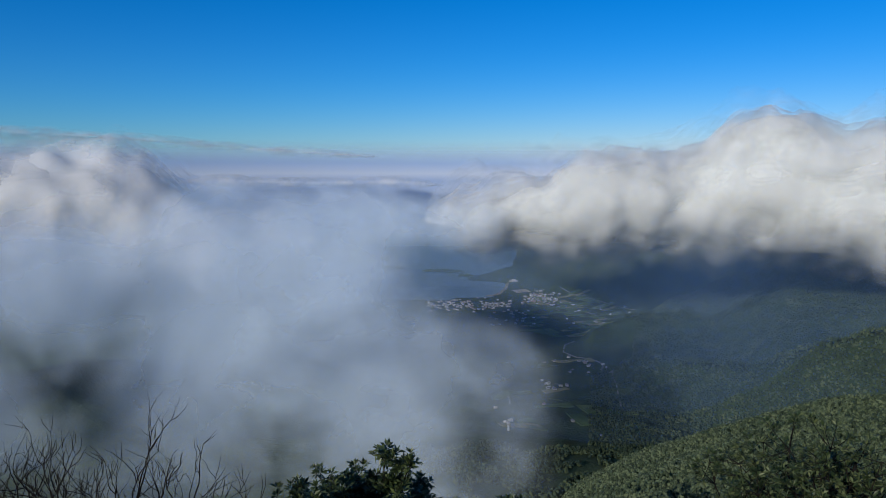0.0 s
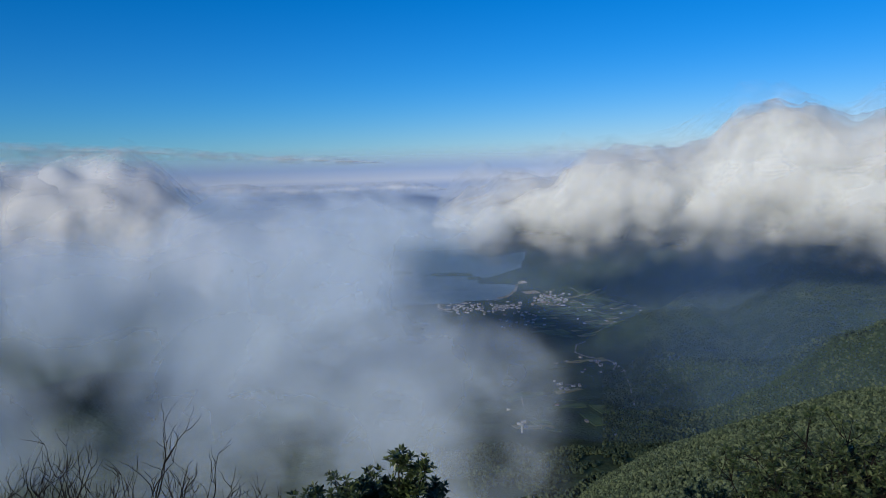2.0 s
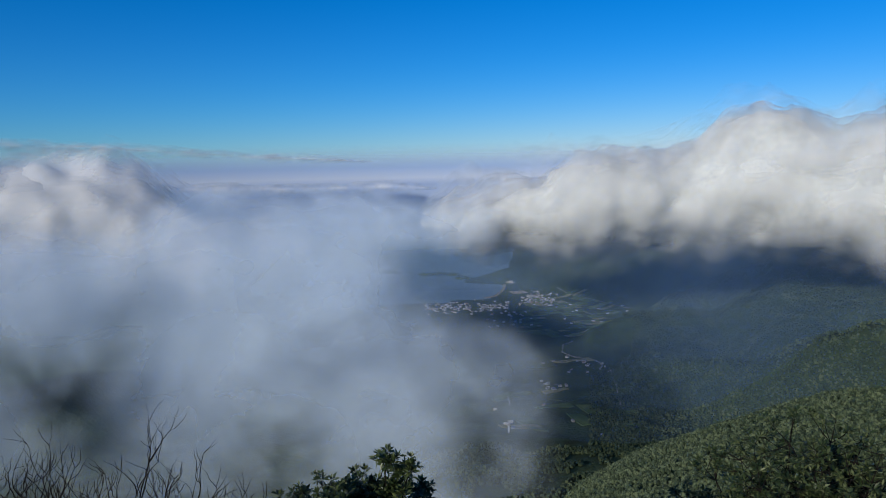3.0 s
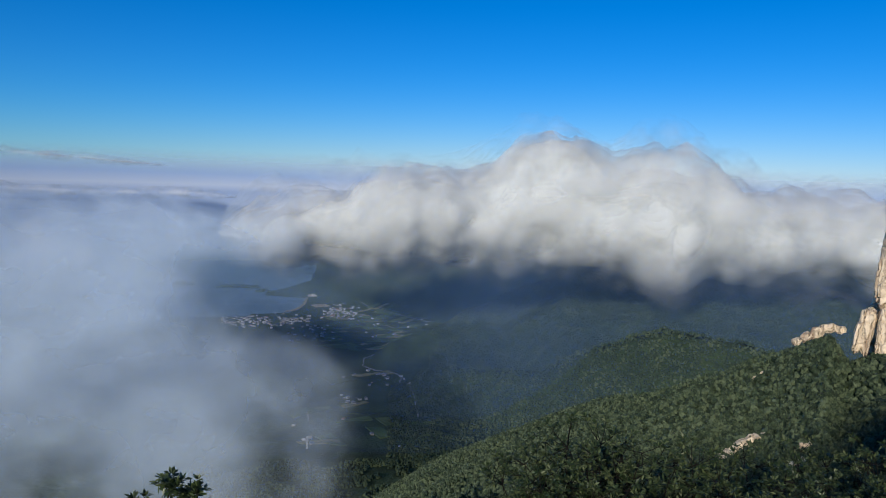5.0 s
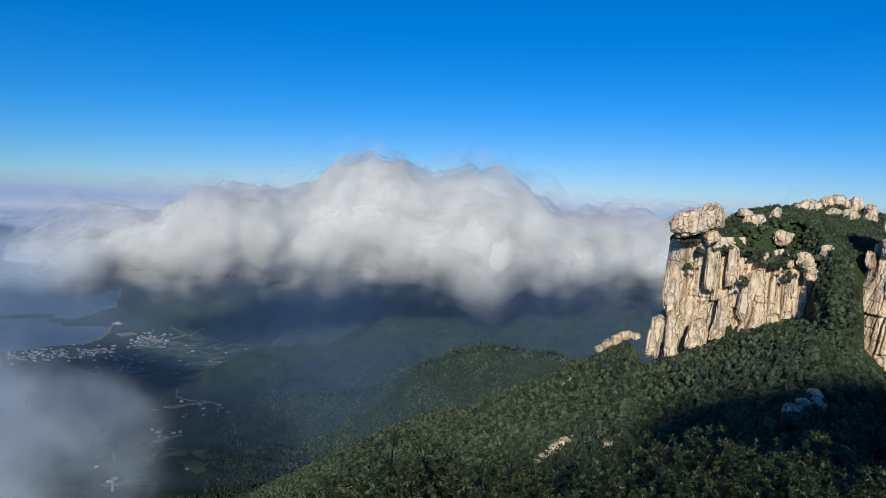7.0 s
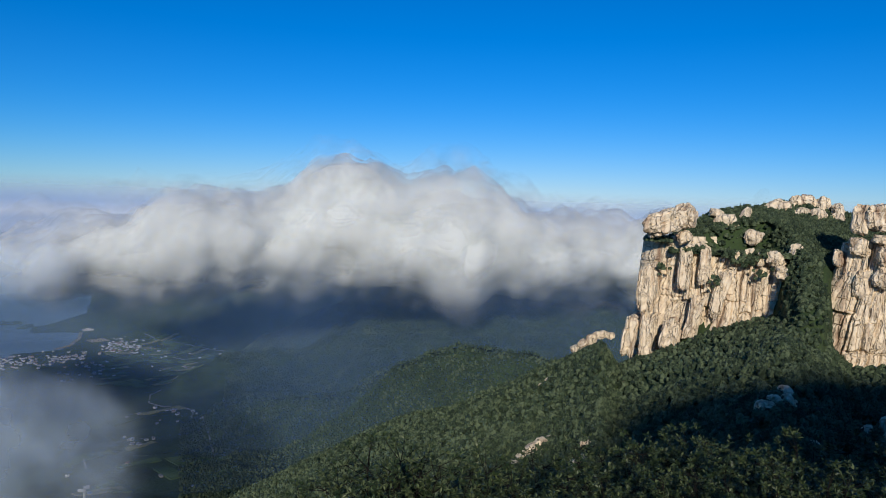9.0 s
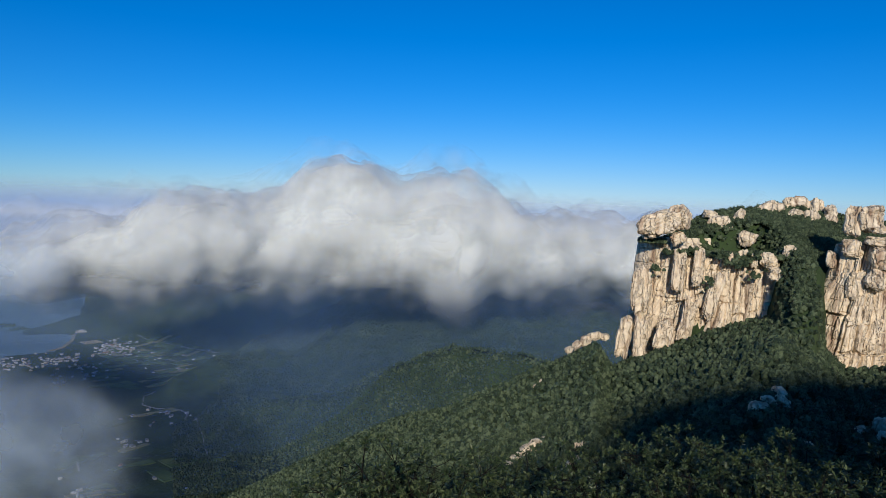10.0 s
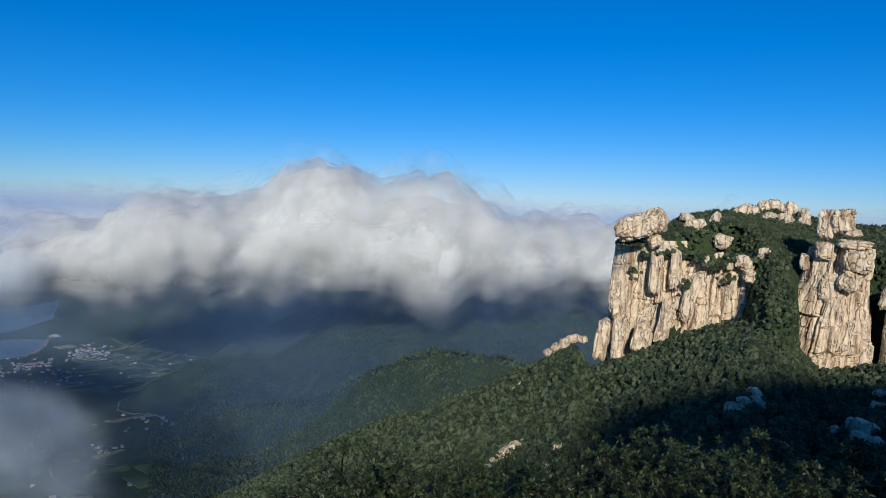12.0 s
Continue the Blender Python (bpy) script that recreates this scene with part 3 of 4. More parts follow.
def boulder_mesh(half, seed, power=2.8, n=56, rough=0.13, cracks=1.0):
    """A weathered block: a rounded box with joints, dents and grain."""
    th, ph = np.linspace(0, 2 * np.pi, n, endpoint=False), np.linspace(-np.pi / 2, np.pi / 2, n // 2 + 1)
    TH, PH = np.meshgrid(th, ph, indexing="ij")
    f = lambda q: np.sign(q) * np.abs(q) ** (2 / power)
    x, y, z = f(np.cos(PH)) * f(np.cos(TH)), f(np.cos(PH)) * f(np.sin(TH)), f(np.sin(PH))
    k = 1 + rough * 1.6 * fbm(x * 1.1, y * 1.1, z * 1.1, 3, seed) + rough * 0.4 * fbm(x * 5, y * 5, z * 4, 2, seed + 9)
    wx, wz = 0.22 * vnoise(x * 1.3, y * 1.3, z * 1.3, seed + 4), 0.22 * vnoise(x * 1.5, y * 1.5, z * 1.5, seed + 5)
    spot = (seed % 17) / 17.0
    for along, w, gap, deep in ((x + wx + 0.35 * z * (spot - 0.5), 0.05, 0.9 + 0.5 * spot, 0.12), (z + wz + 0.3 * x * (0.5 - spot), 0.05, 0.8 + 0.4 * spot, 0.09), (x - wz + 0.2 * z, 0.03, 0.37, 0.04)):
        q = (along + spot) / gap
        k = k - cracks * deep * np.exp(-((q - np.round(q)) * gap / w) ** 2)
    k = k + 0.06 * vnoise(np.floor((x + wx) * 1.7), np.floor((z + wz) * 1.9), 0.5, seed + 12)
    return mesh_of("boulder", np.stack([x * k * half[0], y * k * half[1], z * k * half[2]], -1).reshape(-1, 3), grid_faces(n, n // 2 + 1, True), ROCK, smooth=False)


def boulder(side, up, away, half, seed, tilt=0, parent=None, name="boulder", label="", n=40, **kw):
    """half: metres across, in depth, in height."""
    if name == "rock_column":
        away, kw = away + 2.5, dict(kw, power=4.4)
    ob = new(name, boulder_mesh(half, seed, n=n, **kw))
    p = at(side, away, EYE + away * math.tan(radians(up)))
    ob.matrix_world = Matrix.Translation(p) @ pose(0, 0, 0, 0, tilt, -side)
    if parent:
        ob.parent = parent
    else:
        tagged(ob, label, "boulder")
    return ob


cliff = tagged(new("cliff"), "sunlit cream granite cliff with a beak-like cap rock", "cliff")
part("cliff_face", massif(52.8, 374, 36.5, 19, 510, 584, 5, flare=0.10, shrink=0.05, tops=[(-1, 588), (-0.75, 588), (-0.5, 584), (-0.2, 581), (0.2, 580), (0.5, 579), (0.8, 582), (1, 581)]), cliff)
for side, up, away, half, tilt in (
        (48.9, -0.75, 352, (9.4, 8, 5.6), -22), (50.3, -0.25, 357, (5.0, 6, 5.6), -8), (50.4, -1.75, 357, (3.6, 4, 3.2), -30),
        (47.9, -6.0, 352, (4.4, 5, 11), 3), (46.8, -9.6, 350, (3.2, 5, 9.5), 8), (48.0, -9.6, 349, (3.2, 5, 10), 4), (49.8, -9.3, 349, (4.0, 5, 8), 6),
        (51.4, -7.8, 349, (3.2, 4, 11), 12), (53.1, -5.9, 351, (2.9, 4, 11), 14), (50.6, -4.2, 352, (2.8, 4, 9), 2), (52.0, -3.9, 352, (2.6, 4, 8), 2),
        (54.2, -3.2, 354, (1.7, 3, 3.4), -4), (55.0, -3.0, 354, (2.2, 3, 4), 5), (55.8, -3.1, 354, (1.6, 3, 3), 0), (56.7, -3.0, 355, (3.6, 4, 3.6), 0), (58.0, -2.5, 358, (2.6, 3, 3.6), 16),
        (57.3, -4.0, 354, (3.4, 4, 3.0), 6)):
    boulder(side, up, away, half, int(side * 10 + half[2] * 7), tilt, cliff, "rock_column" if half[2] > half[0] * 1.3 else "cap_rock", n=72)
tower = tagged(new("rock_tower"), "tall cream granite tower with stacked blocks", "rock tower")
part("cliff_face", massif(61.8, 353, 14.5, 12, 514, 590, 77, flare=0.48, lean=6.5, shrink=0.20), tower)
for side, up, away, half, tilt in (
        (61.95, 0.0, 346, (3.6, 6, 6.6), 6), (63.0, 0.2, 347, (4.8, 6, 5.6), -6), (63.6, -0.55, 344, (3.4, 5, 1.5), 0), (63.8, -1.35, 343, (6.6, 6, 1.9), 4),
        (64.0, -2.5, 341, (5.4, 6, 5.2), 2), (63.6, -3.9, 342, (4.2, 6, 4.4), 18), (61.9, -1.9, 344, (3.6, 5, 3.8), 4), (60.75, -2.7, 345, (2.1, 3, 3.2), 8),
        (62.4, -4.4, 342, (4.0, 5, 6.5), 4), (60.9, -4.9, 345, (1.7, 3, 7.5), 22)):
    boulder(side, up, away, half, int(side * 10 + half[2] * 7), tilt, tower, "rock_column" if half[2] > half[0] * 1.3 else "rock_block", n=72, power=4.2, rough=0.09)
tower2 = tagged(new("rock_tower"), "lower granite tower beyond a dark cleft", "rock tower")
part("cliff_face", massif(68.0, 356, 15, 12, 520, 575, 91, flare=0.12, shrink=0.2), tower2)
for side, up, away, half, tilt in ((65.9, -4.8, 345, (3.0, 4, 5.0), 8),):
    boulder(side, up, away, half, int(side * 10), tilt, tower2, "rock_block", n=56)
CRAG = "weathered cream granite boulder among summit shrubs"
for side, up, away, half, tilt in (
        (55.2, -1.55, 378, (4.0, 4, 3.6), 18), (53.2, -0.55, 385, (5.8, 5, 3.8), -8), (52.6, 0.15, 392, (3.6, 4, 2.2), 6), (54.6, 0.0, 394, (2.6, 3, 4.0), 16), (51.0, -0.05, 380, (2.4, 3, 2.4), 0),
        (56.7, 0.6, 425, (6.0, 5, 2.6), -16), (57.9, 0.95, 436, (3.6, 5, 2.8), 0), (58.7, 1.0, 438, (4.0, 5, 2.8), 4), (59.6, 0.8, 436, (3.6, 5, 3.4), 3), (60.5, 0.45, 432, (3.4, 5, 2.6), -5),
        (57.2, -0.2, 424, (4.4, 5, 2.6), -5), (58.3, 0.0, 422, (4.4, 5, 3.2), 4), (59.3, -0.15, 420, (4.2, 4, 3.6), 6), (60.5, -0.4, 425, (4.2, 3, 3.4), 0), (59.8, -0.9, 418, (3.4, 3, 2.8), 12), (54.0, -0.9, 383, (1.8, 2, 1.8), 0)):
    if away > 415:
        half, up = (half[0], half[1], half[2] * 1.5), up + 0.05
    tagged(boulder(side, up, away, half, int(side * 10), tilt, label=CRAG), group="summit boulders")
for side, up, away, half, tilt in ((42.7, -10.75, 374, (2.4, 3, 1.6), -30), (43.3, -10.35, 372, (3.0, 3, 2.0), -34), (43.9, -9.95, 372, (3.2, 3, 2.4), -30), (44.6, -9.55, 374, (3.2, 3, 2.2), -16), (45.3, -9.6, 376, (2.4, 3, 1.8), 0)):
    tagged(boulder(side, up, away, half, int(side * 10), tilt, label="pale granite outcrop on the wooded crest"), group="crest outcrop")


def meets(side, up):
    """How far along that direction the canopy of the slope is met."""
    r = np.geomspace(60, 900, 800)
    return float(r[np.argmax(land(np.full_like(r, side), r) + 2.0 > EYE + r * math.tan(radians(up)))])


for side, up, half, tilt in (
        (38.3, -19.8, (1.6, 2, 1.4), -40), (38.9, -19.3, (2.4, 2, 2.0), -38), (39.6, -18.8, (2.4, 2.2, 2.2), -36), (40.3, -18.2, (2.4, 2.2, 1.8), -38), (41.0, -17.6, (1.8, 2, 1.0), -34), (42.6, -19.8, (2.2, 2, 1.4), -32), (43.4, -19.2, (1.8, 2, 1.2), -30),
        (43.7, -18.2, (1.1, 1.1, 1.9), 0), (44.3, -17.7, (1.0, 1, 0.9), 0), (57.9, -12.6, (3.6, 3, 3.6), 24), (58.1, -13.2, (3.0, 3, 3.0), 40), (57.2, -13.3, (2.6, 3, 3.0), 0), (56.7, -13.8, (3.4, 3, 2.8), 8),
        (64.9, -13.8, (5.6, 4, 3.6), 14), (65.3, -14.6, (5.0, 3, 3.0), 8), (63.2, -14.2, (2.2, 3, 1.6), -14), (66.0, -11.3, (4.2, 3, 1.8), 0), (65.8, -12.2, (3.2, 2, 2.4), 0), (56.2, -18.6, (1.5, 1.3, 1.0), -28), (59.9, -15.8, (2.4, 1.6, 1.6), -14),
        (40.6, -13.3, (1.0, 1, 0.7), -40), (40.1, -13.7, (0.8, 1, 0.6), -20)):
    tagged(boulder(side, up, meets(side, up), tuple(q * (0.7 if side > 50 else 1.0) for q in half), int(side * 10 - up), tilt, label="grey granite boulder showing through the wooded slope", n=32), group="slope boulders")

# ---- woods ----
rng = np.random.default_rng(4)


def crown(seg, rings, tufts, seed):
    """A crown about 1 in radius: a lumpy dome with loose tufts of leaves over it."""
    g = np.random.default_rng(seed)
    th, po = np.linspace(0, 2 * np.pi, seg, endpoint=False), np.linspace(0, 1.85, rings + 1)[1:]
    PO, TH = np.meshgrid(po, th, indexing="ij")
    TH = TH + (np.arange(rings) % 2)[:, None] * np.pi / seg
    v = np.concatenate([[[0, 0, 1.0]], np.stack([np.sin(PO) * np.cos(TH), np.sin(PO) * np.sin(TH), np.cos(PO)], -1).reshape(-1, 3)])
    v = v * (0.9 + 0.34 * vnoise(v[:, :1] * 1.9 + seed, v[:, 1:2] * 1.9, v[:, 2:] * 1.9, 3) + g.uniform(-0.17, 0.17, (len(v), 1)))
    f = [(0, 1 + q, 1 + (q + 1) % seg) for q in range(seg)]
    for r in range(rings - 1):
        for q in range(seg):
            i, j = 1 + r * seg, 1 + (r + 1) * seg
            f += [(i + q, j + q, i + (q + 1) % seg), (i + (q + 1) % seg, j + q, j + (q + 1) % seg)]
    vs, fs, n = [v], [np.array(f)], len(v)
    for q in range(tufts):
        p = v[g.integers(len(v))] * g.uniform(1.0, 1.18)
        vs.append(p + g.normal(0, 0.14, (3, 3))), fs.append(np.array([[n, n + 1, n + 2]]))
        n += 3
    return np.concatenate(vs), np.concatenate(fs)


def woods(name, label, places, sizes, kinds, material):
    """Crowns at many places, as one mesh."""
    vs, fs, n = [], [], 0
    pick = rng.integers(len(kinds), size=len(places))
    turn = rng.uniform(0, 2 * np.pi, len(places))
    for k, (v, f) in enumerate(kinds):
        m = np.nonzero(pick == k)[0]
        if not len(m):
            continue
        c, s = np.cos(turn[m])[:, None], np.sin(turn[m])[:, None]
        x = (v[:, 0] * c - v[:, 1] * s) * sizes[m][:, None] + places[m][:, :1]
        y = (v[:, 0] * s + v[:, 1] * c) * sizes[m][:, None] + places[m][:, 1:2]
        z = v[:, 2] * sizes[m][:, None] * rng.uniform(0.95, 1.5, (len(m), 1)) + places[m][:, 2:]
        vs.append(np.stack([x, y, z], -1).reshape(-1, 3))
        fs.append((f[None] + (np.arange(len(m)) * len(v))[:, None, None] + n).reshape(-1, 3))
        n += len(m) * len(v)
    return tagged(new(name, big_mesh(name, np.concatenate(vs), np.concatenate(fs), material)), label, "forest", kind="stuff")


def scatter(count, s0, s1, r0, r1, seed):
    g = np.random.default_rng(seed)
    return g.uniform(s0, s1, count), np.sqrt(g.uniform(r0 ** 2, r1 ** 2, count))


def in_rock(a, r):
    """Where bare rock stands instead of trees."""
    face = (a > 46.3) & (a < 57.6) & (r > 352) & (r < 372)
    t1 = (a > 59.8) & (a < 64.8) & (r > 335) & (r < 366)
    t2 = (a > 65.2) & (a < 70) & (r > 340) & (r < 368)
    return face | t1 | t2


def spur_crest(a):
    return np.interp(a, [-40, 2, 15, 25, 35, 42, 46, 56, 66], [600, 640, 560, 480, 420, 390, 365, 350, 340])


def grow(count, s0, s1, r0, r1, seed, size, lift, past=60):
    a, r = scatter(count, s0, s1, r0, r1, seed)
    keep = ~in_rock(a, r) & ((r < spur_crest(a) + past) | ((a > 47) & (r < 450)))
    a, r = a[keep], r[keep]
    sz = rng.uniform(*size, len(a))
    sz = np.where((a > 46) & (r > 352), sz * 0.6, sz)
    z = land(a, r) + sz * lift
    return np.stack([r * np.sin(np.radians(a)), r * np.cos(np.radians(a)), z], -1), sz


near_kinds = [crown(9, 4, 44, q) for q in range(9)]
far_kinds = [crown(7, 3, 7, 20 + q) for q in range(9)]
low_kinds = [crown(6, 2, 0, 40 + q) for q in range(6)]
p, sz = grow(10500, -6, 70, 70, 262, 5, (0.8, 1.7), 0.9)
woods("near_woods", "dense green broadleaf canopy on the near slope", p, sz, near_kinds, LEAF)
p, sz = grow(62000, 0, 70, 255, 640, 6, (0.6, 1.35), 1.0, 22)
woods("slope_woods", "dense green broadleaf canopy down the spur", p, sz, far_kinds, LEAF)
a, r = scatter(9000, -6, 22, 620, 1060, 26)
z = land(a, r)
keep = fbm(a / 2.2, r / 55, 0.3, 2, 27) > -0.35
a, r, z = a[keep], r[keep], z[keep]
woods("shelf_woods", "hazy woods on the valley floor below the spur", np.stack([r * np.sin(np.radians(a)), r * np.cos(np.radians(a)), z + 2], -1), rng.uniform(1.6, 3.2, len(a)), low_kinds, FAR_LEAF)
a, r = scatter(8000, 46.8, 70, 352, 452, 8)
z = land(a, r)
on_top = (a > 47.6) & (a < 58.2) & (r > 354) & (r < 389)
z = np.where(on_top, np.maximum(z, np.where(a < 49.5, 586.5, 581.5)), z)
keep = (~in_rock(a, r) | on_top) & (z > 560)
a, r, z = a[keep], r[keep], z[keep]
a2, r2 = scatter(1000, 57.8, 61.8, 318, 405, 18)
keep = ~in_rock(a2, r2)
a, r, z = np.concatenate([a, a2[keep]]), np.concatenate([r, r2[keep]]), np.concatenate([z, land(a2[keep], r2[keep])])
ledge = [(53.6, -3.0, 351), (54.2, -3.3, 351), (54.8, -3.6, 351), (55.3, -3.1, 352), (51.2, -2.7, 352), (55.9, -4.3, 351), (52.9, -5.2, 348), (48.9, -4.2, 352), (56.0, -2.8, 353)]
for q in range(90):
    la, le, lr = ledge[q % len(ledge)]
    la, le = la + rng.normal(0, 0.28), le + rng.normal(0, 0.22)
    a, r, z = np.append(a, la), np.append(r, lr), np.append(z, EYE + lr * math.tan(radians(le)))
sz = rng.uniform(0.6, 1.5, len(a))
woods("summit_shrubs", "low dark green shrubs over the summit rocks", np.stack([r * np.sin(np.radians(a)), r * np.cos(np.radians(a)), z + sz * 0.4], -1), sz, near_kinds, LEAF)
a, r = scatter(60000, 12, 46, 1000, 2680, 7)
z = land(a, r)
keep = (z > 80) | ((a > 15.2) & (z > 20))
a, r, z = a[keep], r[keep], z[keep]
woods("far_woods", "distant wooded hills", np.stack([r * np.sin(np.radians(a)), r * np.cos(np.radians(a)), z + 2], -1), rng.uniform(1.8, 3.4, len(a)), low_kinds, FAR_LEAF)

# ---- trees by the lookout ----
# near-black bark: the mountain's shade on the bare trees is put into its colour
TWIG = surface("shade_dark_bark", [(0.3, (0.006, 0.0055, 0.005)), (0.7, (0.014, 0.012, 0.011))], 0.3, 0.95, 0.4, 0.03, 0.01, spec=0.1)
GLOSS = surface("evergreen_leaf", [(0.25, (0.018, 0.034, 0.013)), (0.5, (0.034, 0.054, 0.022)), (0.8, (0.10, 0.125, 0.055))], 0.8, 0.45, 0.2, 0.05, 0.01, island=0.6, translucent=0.15, spec=0.25)


def tube(bm, points, radii, sides=6):
    rings = []
    for i, (p, r) in enumerate(zip(points, radii)):
        d = (points[min(i + 1, len(points) - 1)] - points[max(i - 1, 0)]).normalized()
        e = d.orthogonal().normalized()
        f = d.cross(e)
        rings.append([bm.verts.new(p + (e * math.cos(q * 2 * math.pi / sides) + f * math.sin(q * 2 * math.pi / sides)) * r) for q in range(sides)])
    for one, two in zip(rings, rings[1:]):
        for q in range(sides):
            bm.faces.new((one[q], one[(q + 1) % sides], two[(q + 1) % sides], two[q]))
    bm.faces.new(rings[-1])


def limb(g, start, way, length, bend, n=5):
    pts = [start.copy()]
    d = way.normalized()
    for q in range(n):
        d = (d + Vector((g.gauss(0, bend), g.gauss(0, bend), g.gauss(0.06, bend * 0.6)))).normalized()
        pts.append(pts[-1] + d * (length / n))
    return pts, d


def done(name, bm, material, parent, label=""):
    me = bpy.data.meshes.new(name)
    bm.to_mesh(me)
    bm.free()
    for p in me.polygons:
        p.use_smooth = True
    me.materials.append(material)
    return part(name, me, parent, label)


def bare_tree(height, seed, label, spread=0.62):
    """A leafless tree: a short trunk that forks again and again into fine upright twigs."""
    g = random.Random(seed)
    root = tagged(new("bare_tree"), label, "tree")
    bm = bmesh.new()
    pts, d = limb(g, Vector((0, 0, -0.3)), Vector((0.05, 0, 1)), height * 0.22, 0.05)
    tube(bm, pts, [0.085 - 0.006 * q for q in range(len(pts))], 8)
    done("trunk", bm, TWIG, root)
    fork, tip = pts[-1], d
    for k in range(6):
        bm = bmesh.new()
        turn = k * 1.05 + g.uniform(-0.3, 0.3)
        way = Vector((math.cos(turn) * spread, math.sin(turn) * spread, 0.85))
        todo = [(fork, way, height * 0.30, 0.050, 0)]
        while todo:
            p, w, ln, rd, lv = todo.pop()
            pp, dd = limb(g, p, w, ln, 0.19, 6)
            tube(bm, pp, [rd * (1 - 0.09 * q) for q in range(len(pp))], 5 if lv < 2 else 4)
            if lv < 4:
                for q in range(g.choice((2, 3, 3))):
                    at_ = pp[-1] if q < 2 else pp[g.randint(2, 4)]
                    side = Vector((g.gauss(0, 1), g.gauss(0, 1), g.gauss(0.1, 0.5))).normalized()
                    todo.append((at_, dd + side * 0.75 + Vector((0, 0, 0.10)), ln * g.uniform(0.55, 0.75), rd * 0.58, lv + 1))
        done("limb", bm, TWIG, root)
    return root


# darkened copy of the evergreen leaf: shade put into colour for trees in the sun
DARK_LEAF = surface("evergreen_leaf_shade", [(0.25, (0.014, 0.026, 0.009)), (0.5, (0.030, 0.052, 0.017)), (0.8, (0.080, 0.105, 0.036))], 0.8, 0.4, 0.2, 0.05, 0.01, island=0.6, translucent=0.1, spec=0.4)


def leafy_tree(height, reach, tips, leaves, seed, label, leaf=0.15, low=0.55, material=GLOSS):
    """An evergreen tree: trunk, limbs and rosettes of long leaves."""
    g = random.Random(seed)
    root = tagged(new("leafy_tree"), label, "tree")
    bm = bmesh.new()
    pts, d = limb(g, Vector((0, 0, -0.4)), Vector((0, 0, 1)), height * 0.55, 0.06)
    tube(bm, pts, [0.10 - 0.01 * q for q in range(len(pts))], 8)
    done("trunk", bm, TWIG, root)
    ends = []
    for k in range(9):
        bm = bmesh.new()
        an = k * 2.4 + g.random()
        start = pts[2 + k % 4]
        goal = Vector((math.cos(an) * reach * g.uniform(0.5, 0.95), math.sin(an) * reach * g.uniform(0.5, 0.95), height * g.uniform(low, 0.94)))
        pp, dd = limb(g, start, goal - start, (goal - start).length, 0.12, 7)
        tube(bm, pp, [0.045 * (1 - 0.11 * q) for q in range(len(pp))], 5)
        for q in range(max(3, tips // 9)):
            b = pp[g.randint(2, 7)]
            o = Vector((g.gauss(0, 1), g.gauss(0, 1), g.gauss(0.35, 0.8))).normalized()
            e = b + o * g.uniform(0.2, 0.42) * reach
            tube(bm, [b, (b + e) / 2 + Vector((0, 0, -0.03)), e], [0.014, 0.010, 0.006], 4)
            ends.append((e, o))
        done("limb", bm, TWIG, root)
    vs, fs = [], []
    for e, o in ends:
        for c in range(2):
            m = e - o * (c * 0.16)
            for q in range(leaves // 2):
                w = (Vector((g.gauss(0, 1), g.gauss(0, 1), g.gauss(0.25, 0.6))).normalized() + o * 0.5).normalized()
                x = w.cross(Vector((g.gauss(0, 0.4), g.gauss(0, 0.4), 1))).normalized()
                ln = leaf * g.uniform(0.7, 1.25)
                n = len(vs)
                b = m + w * 0.02
                sag = Vector((0, 0, -0.12 * ln))
                vs += [b, b + w * ln * 0.5 + x * ln * 0.17, b + w * ln + sag, b + w * ln * 0.5 - x * ln * 0.17]
                fs += [(n, n + 1, n + 2, n + 3)]
    part("crown", mesh_of("crown", [tuple(v) for v in vs], fs, material, smooth=False), root)
    return root


def stand(ob, side, away, scale=1.0, turn=0.0, sink=0.0):
    """Set a thing on the ground."""
    z = float(land(np.array([side], float), np.array([away], float))[0]) - sink
    ob.matrix_world = Matrix.Translation(at(side, away, z)) @ pose(0, 0, 0, 0, 0, turn) @ Matrix.Scale(scale, 4)
    return ob


def height_to(side, away, up):
    """From the ground up to a line of sight."""
    return EYE + away * math.tan(radians(up)) - float(land(np.array([side], float), np.array([away], float))[0])


for side, away, up, seed in ((-28.0, 13.5, -18.5, 3), (-22.4, 14.0, -19.5, 8), (-33.6, 14.5, -19.8, 14)):
    h = height_to(side, away, up)
    ob = bare_tree(h, seed, "leafless dark tree with fine upright twigs")
    tips = sorted(v.co.z for c in ob.children for v in c.data.vertices)
    grown = tips[int(len(tips) * 0.994)]
    stand(ob, side, away, h / grown, seed * 40)
for side, away, up, reach, seed in ((-5.2, 16, -22.7, 0.9, 5), (-6.6, 15.6, -23.6, 0.9, 15), (-8.6, 15.4, -24.3, 0.9, 6), (-2.6, 17, -25.4, 1.0, 7), (5.3, 17, -25.8, 0.6, 9), (-11.4, 16, -24.7, 0.7, 11)):
    h = height_to(side, away, up)
    stand(leafy_tree(h * 1.04, reach, 330, 26, seed, "dark evergreen tree with rosettes of long glossy leaves", leaf=0.17, low=0.76, material=DARK_LEAF), side, away)
kinds = [leafy_tree(6.0, 2.3, 270, 22, 30 + q, "shaded evergreen tree with glossy narrow leaves beside the lookout", leaf=0.20) for q in range(4)]
spots = [(28.4, 30, -19.4), (31.2, 33, -19.8), (25.2, 31, -21.4), (33.6, 35, -19.5), (36.0, 36, -20.4), (22.8, 34, -22.6), (30.0, 28, -21.0)]
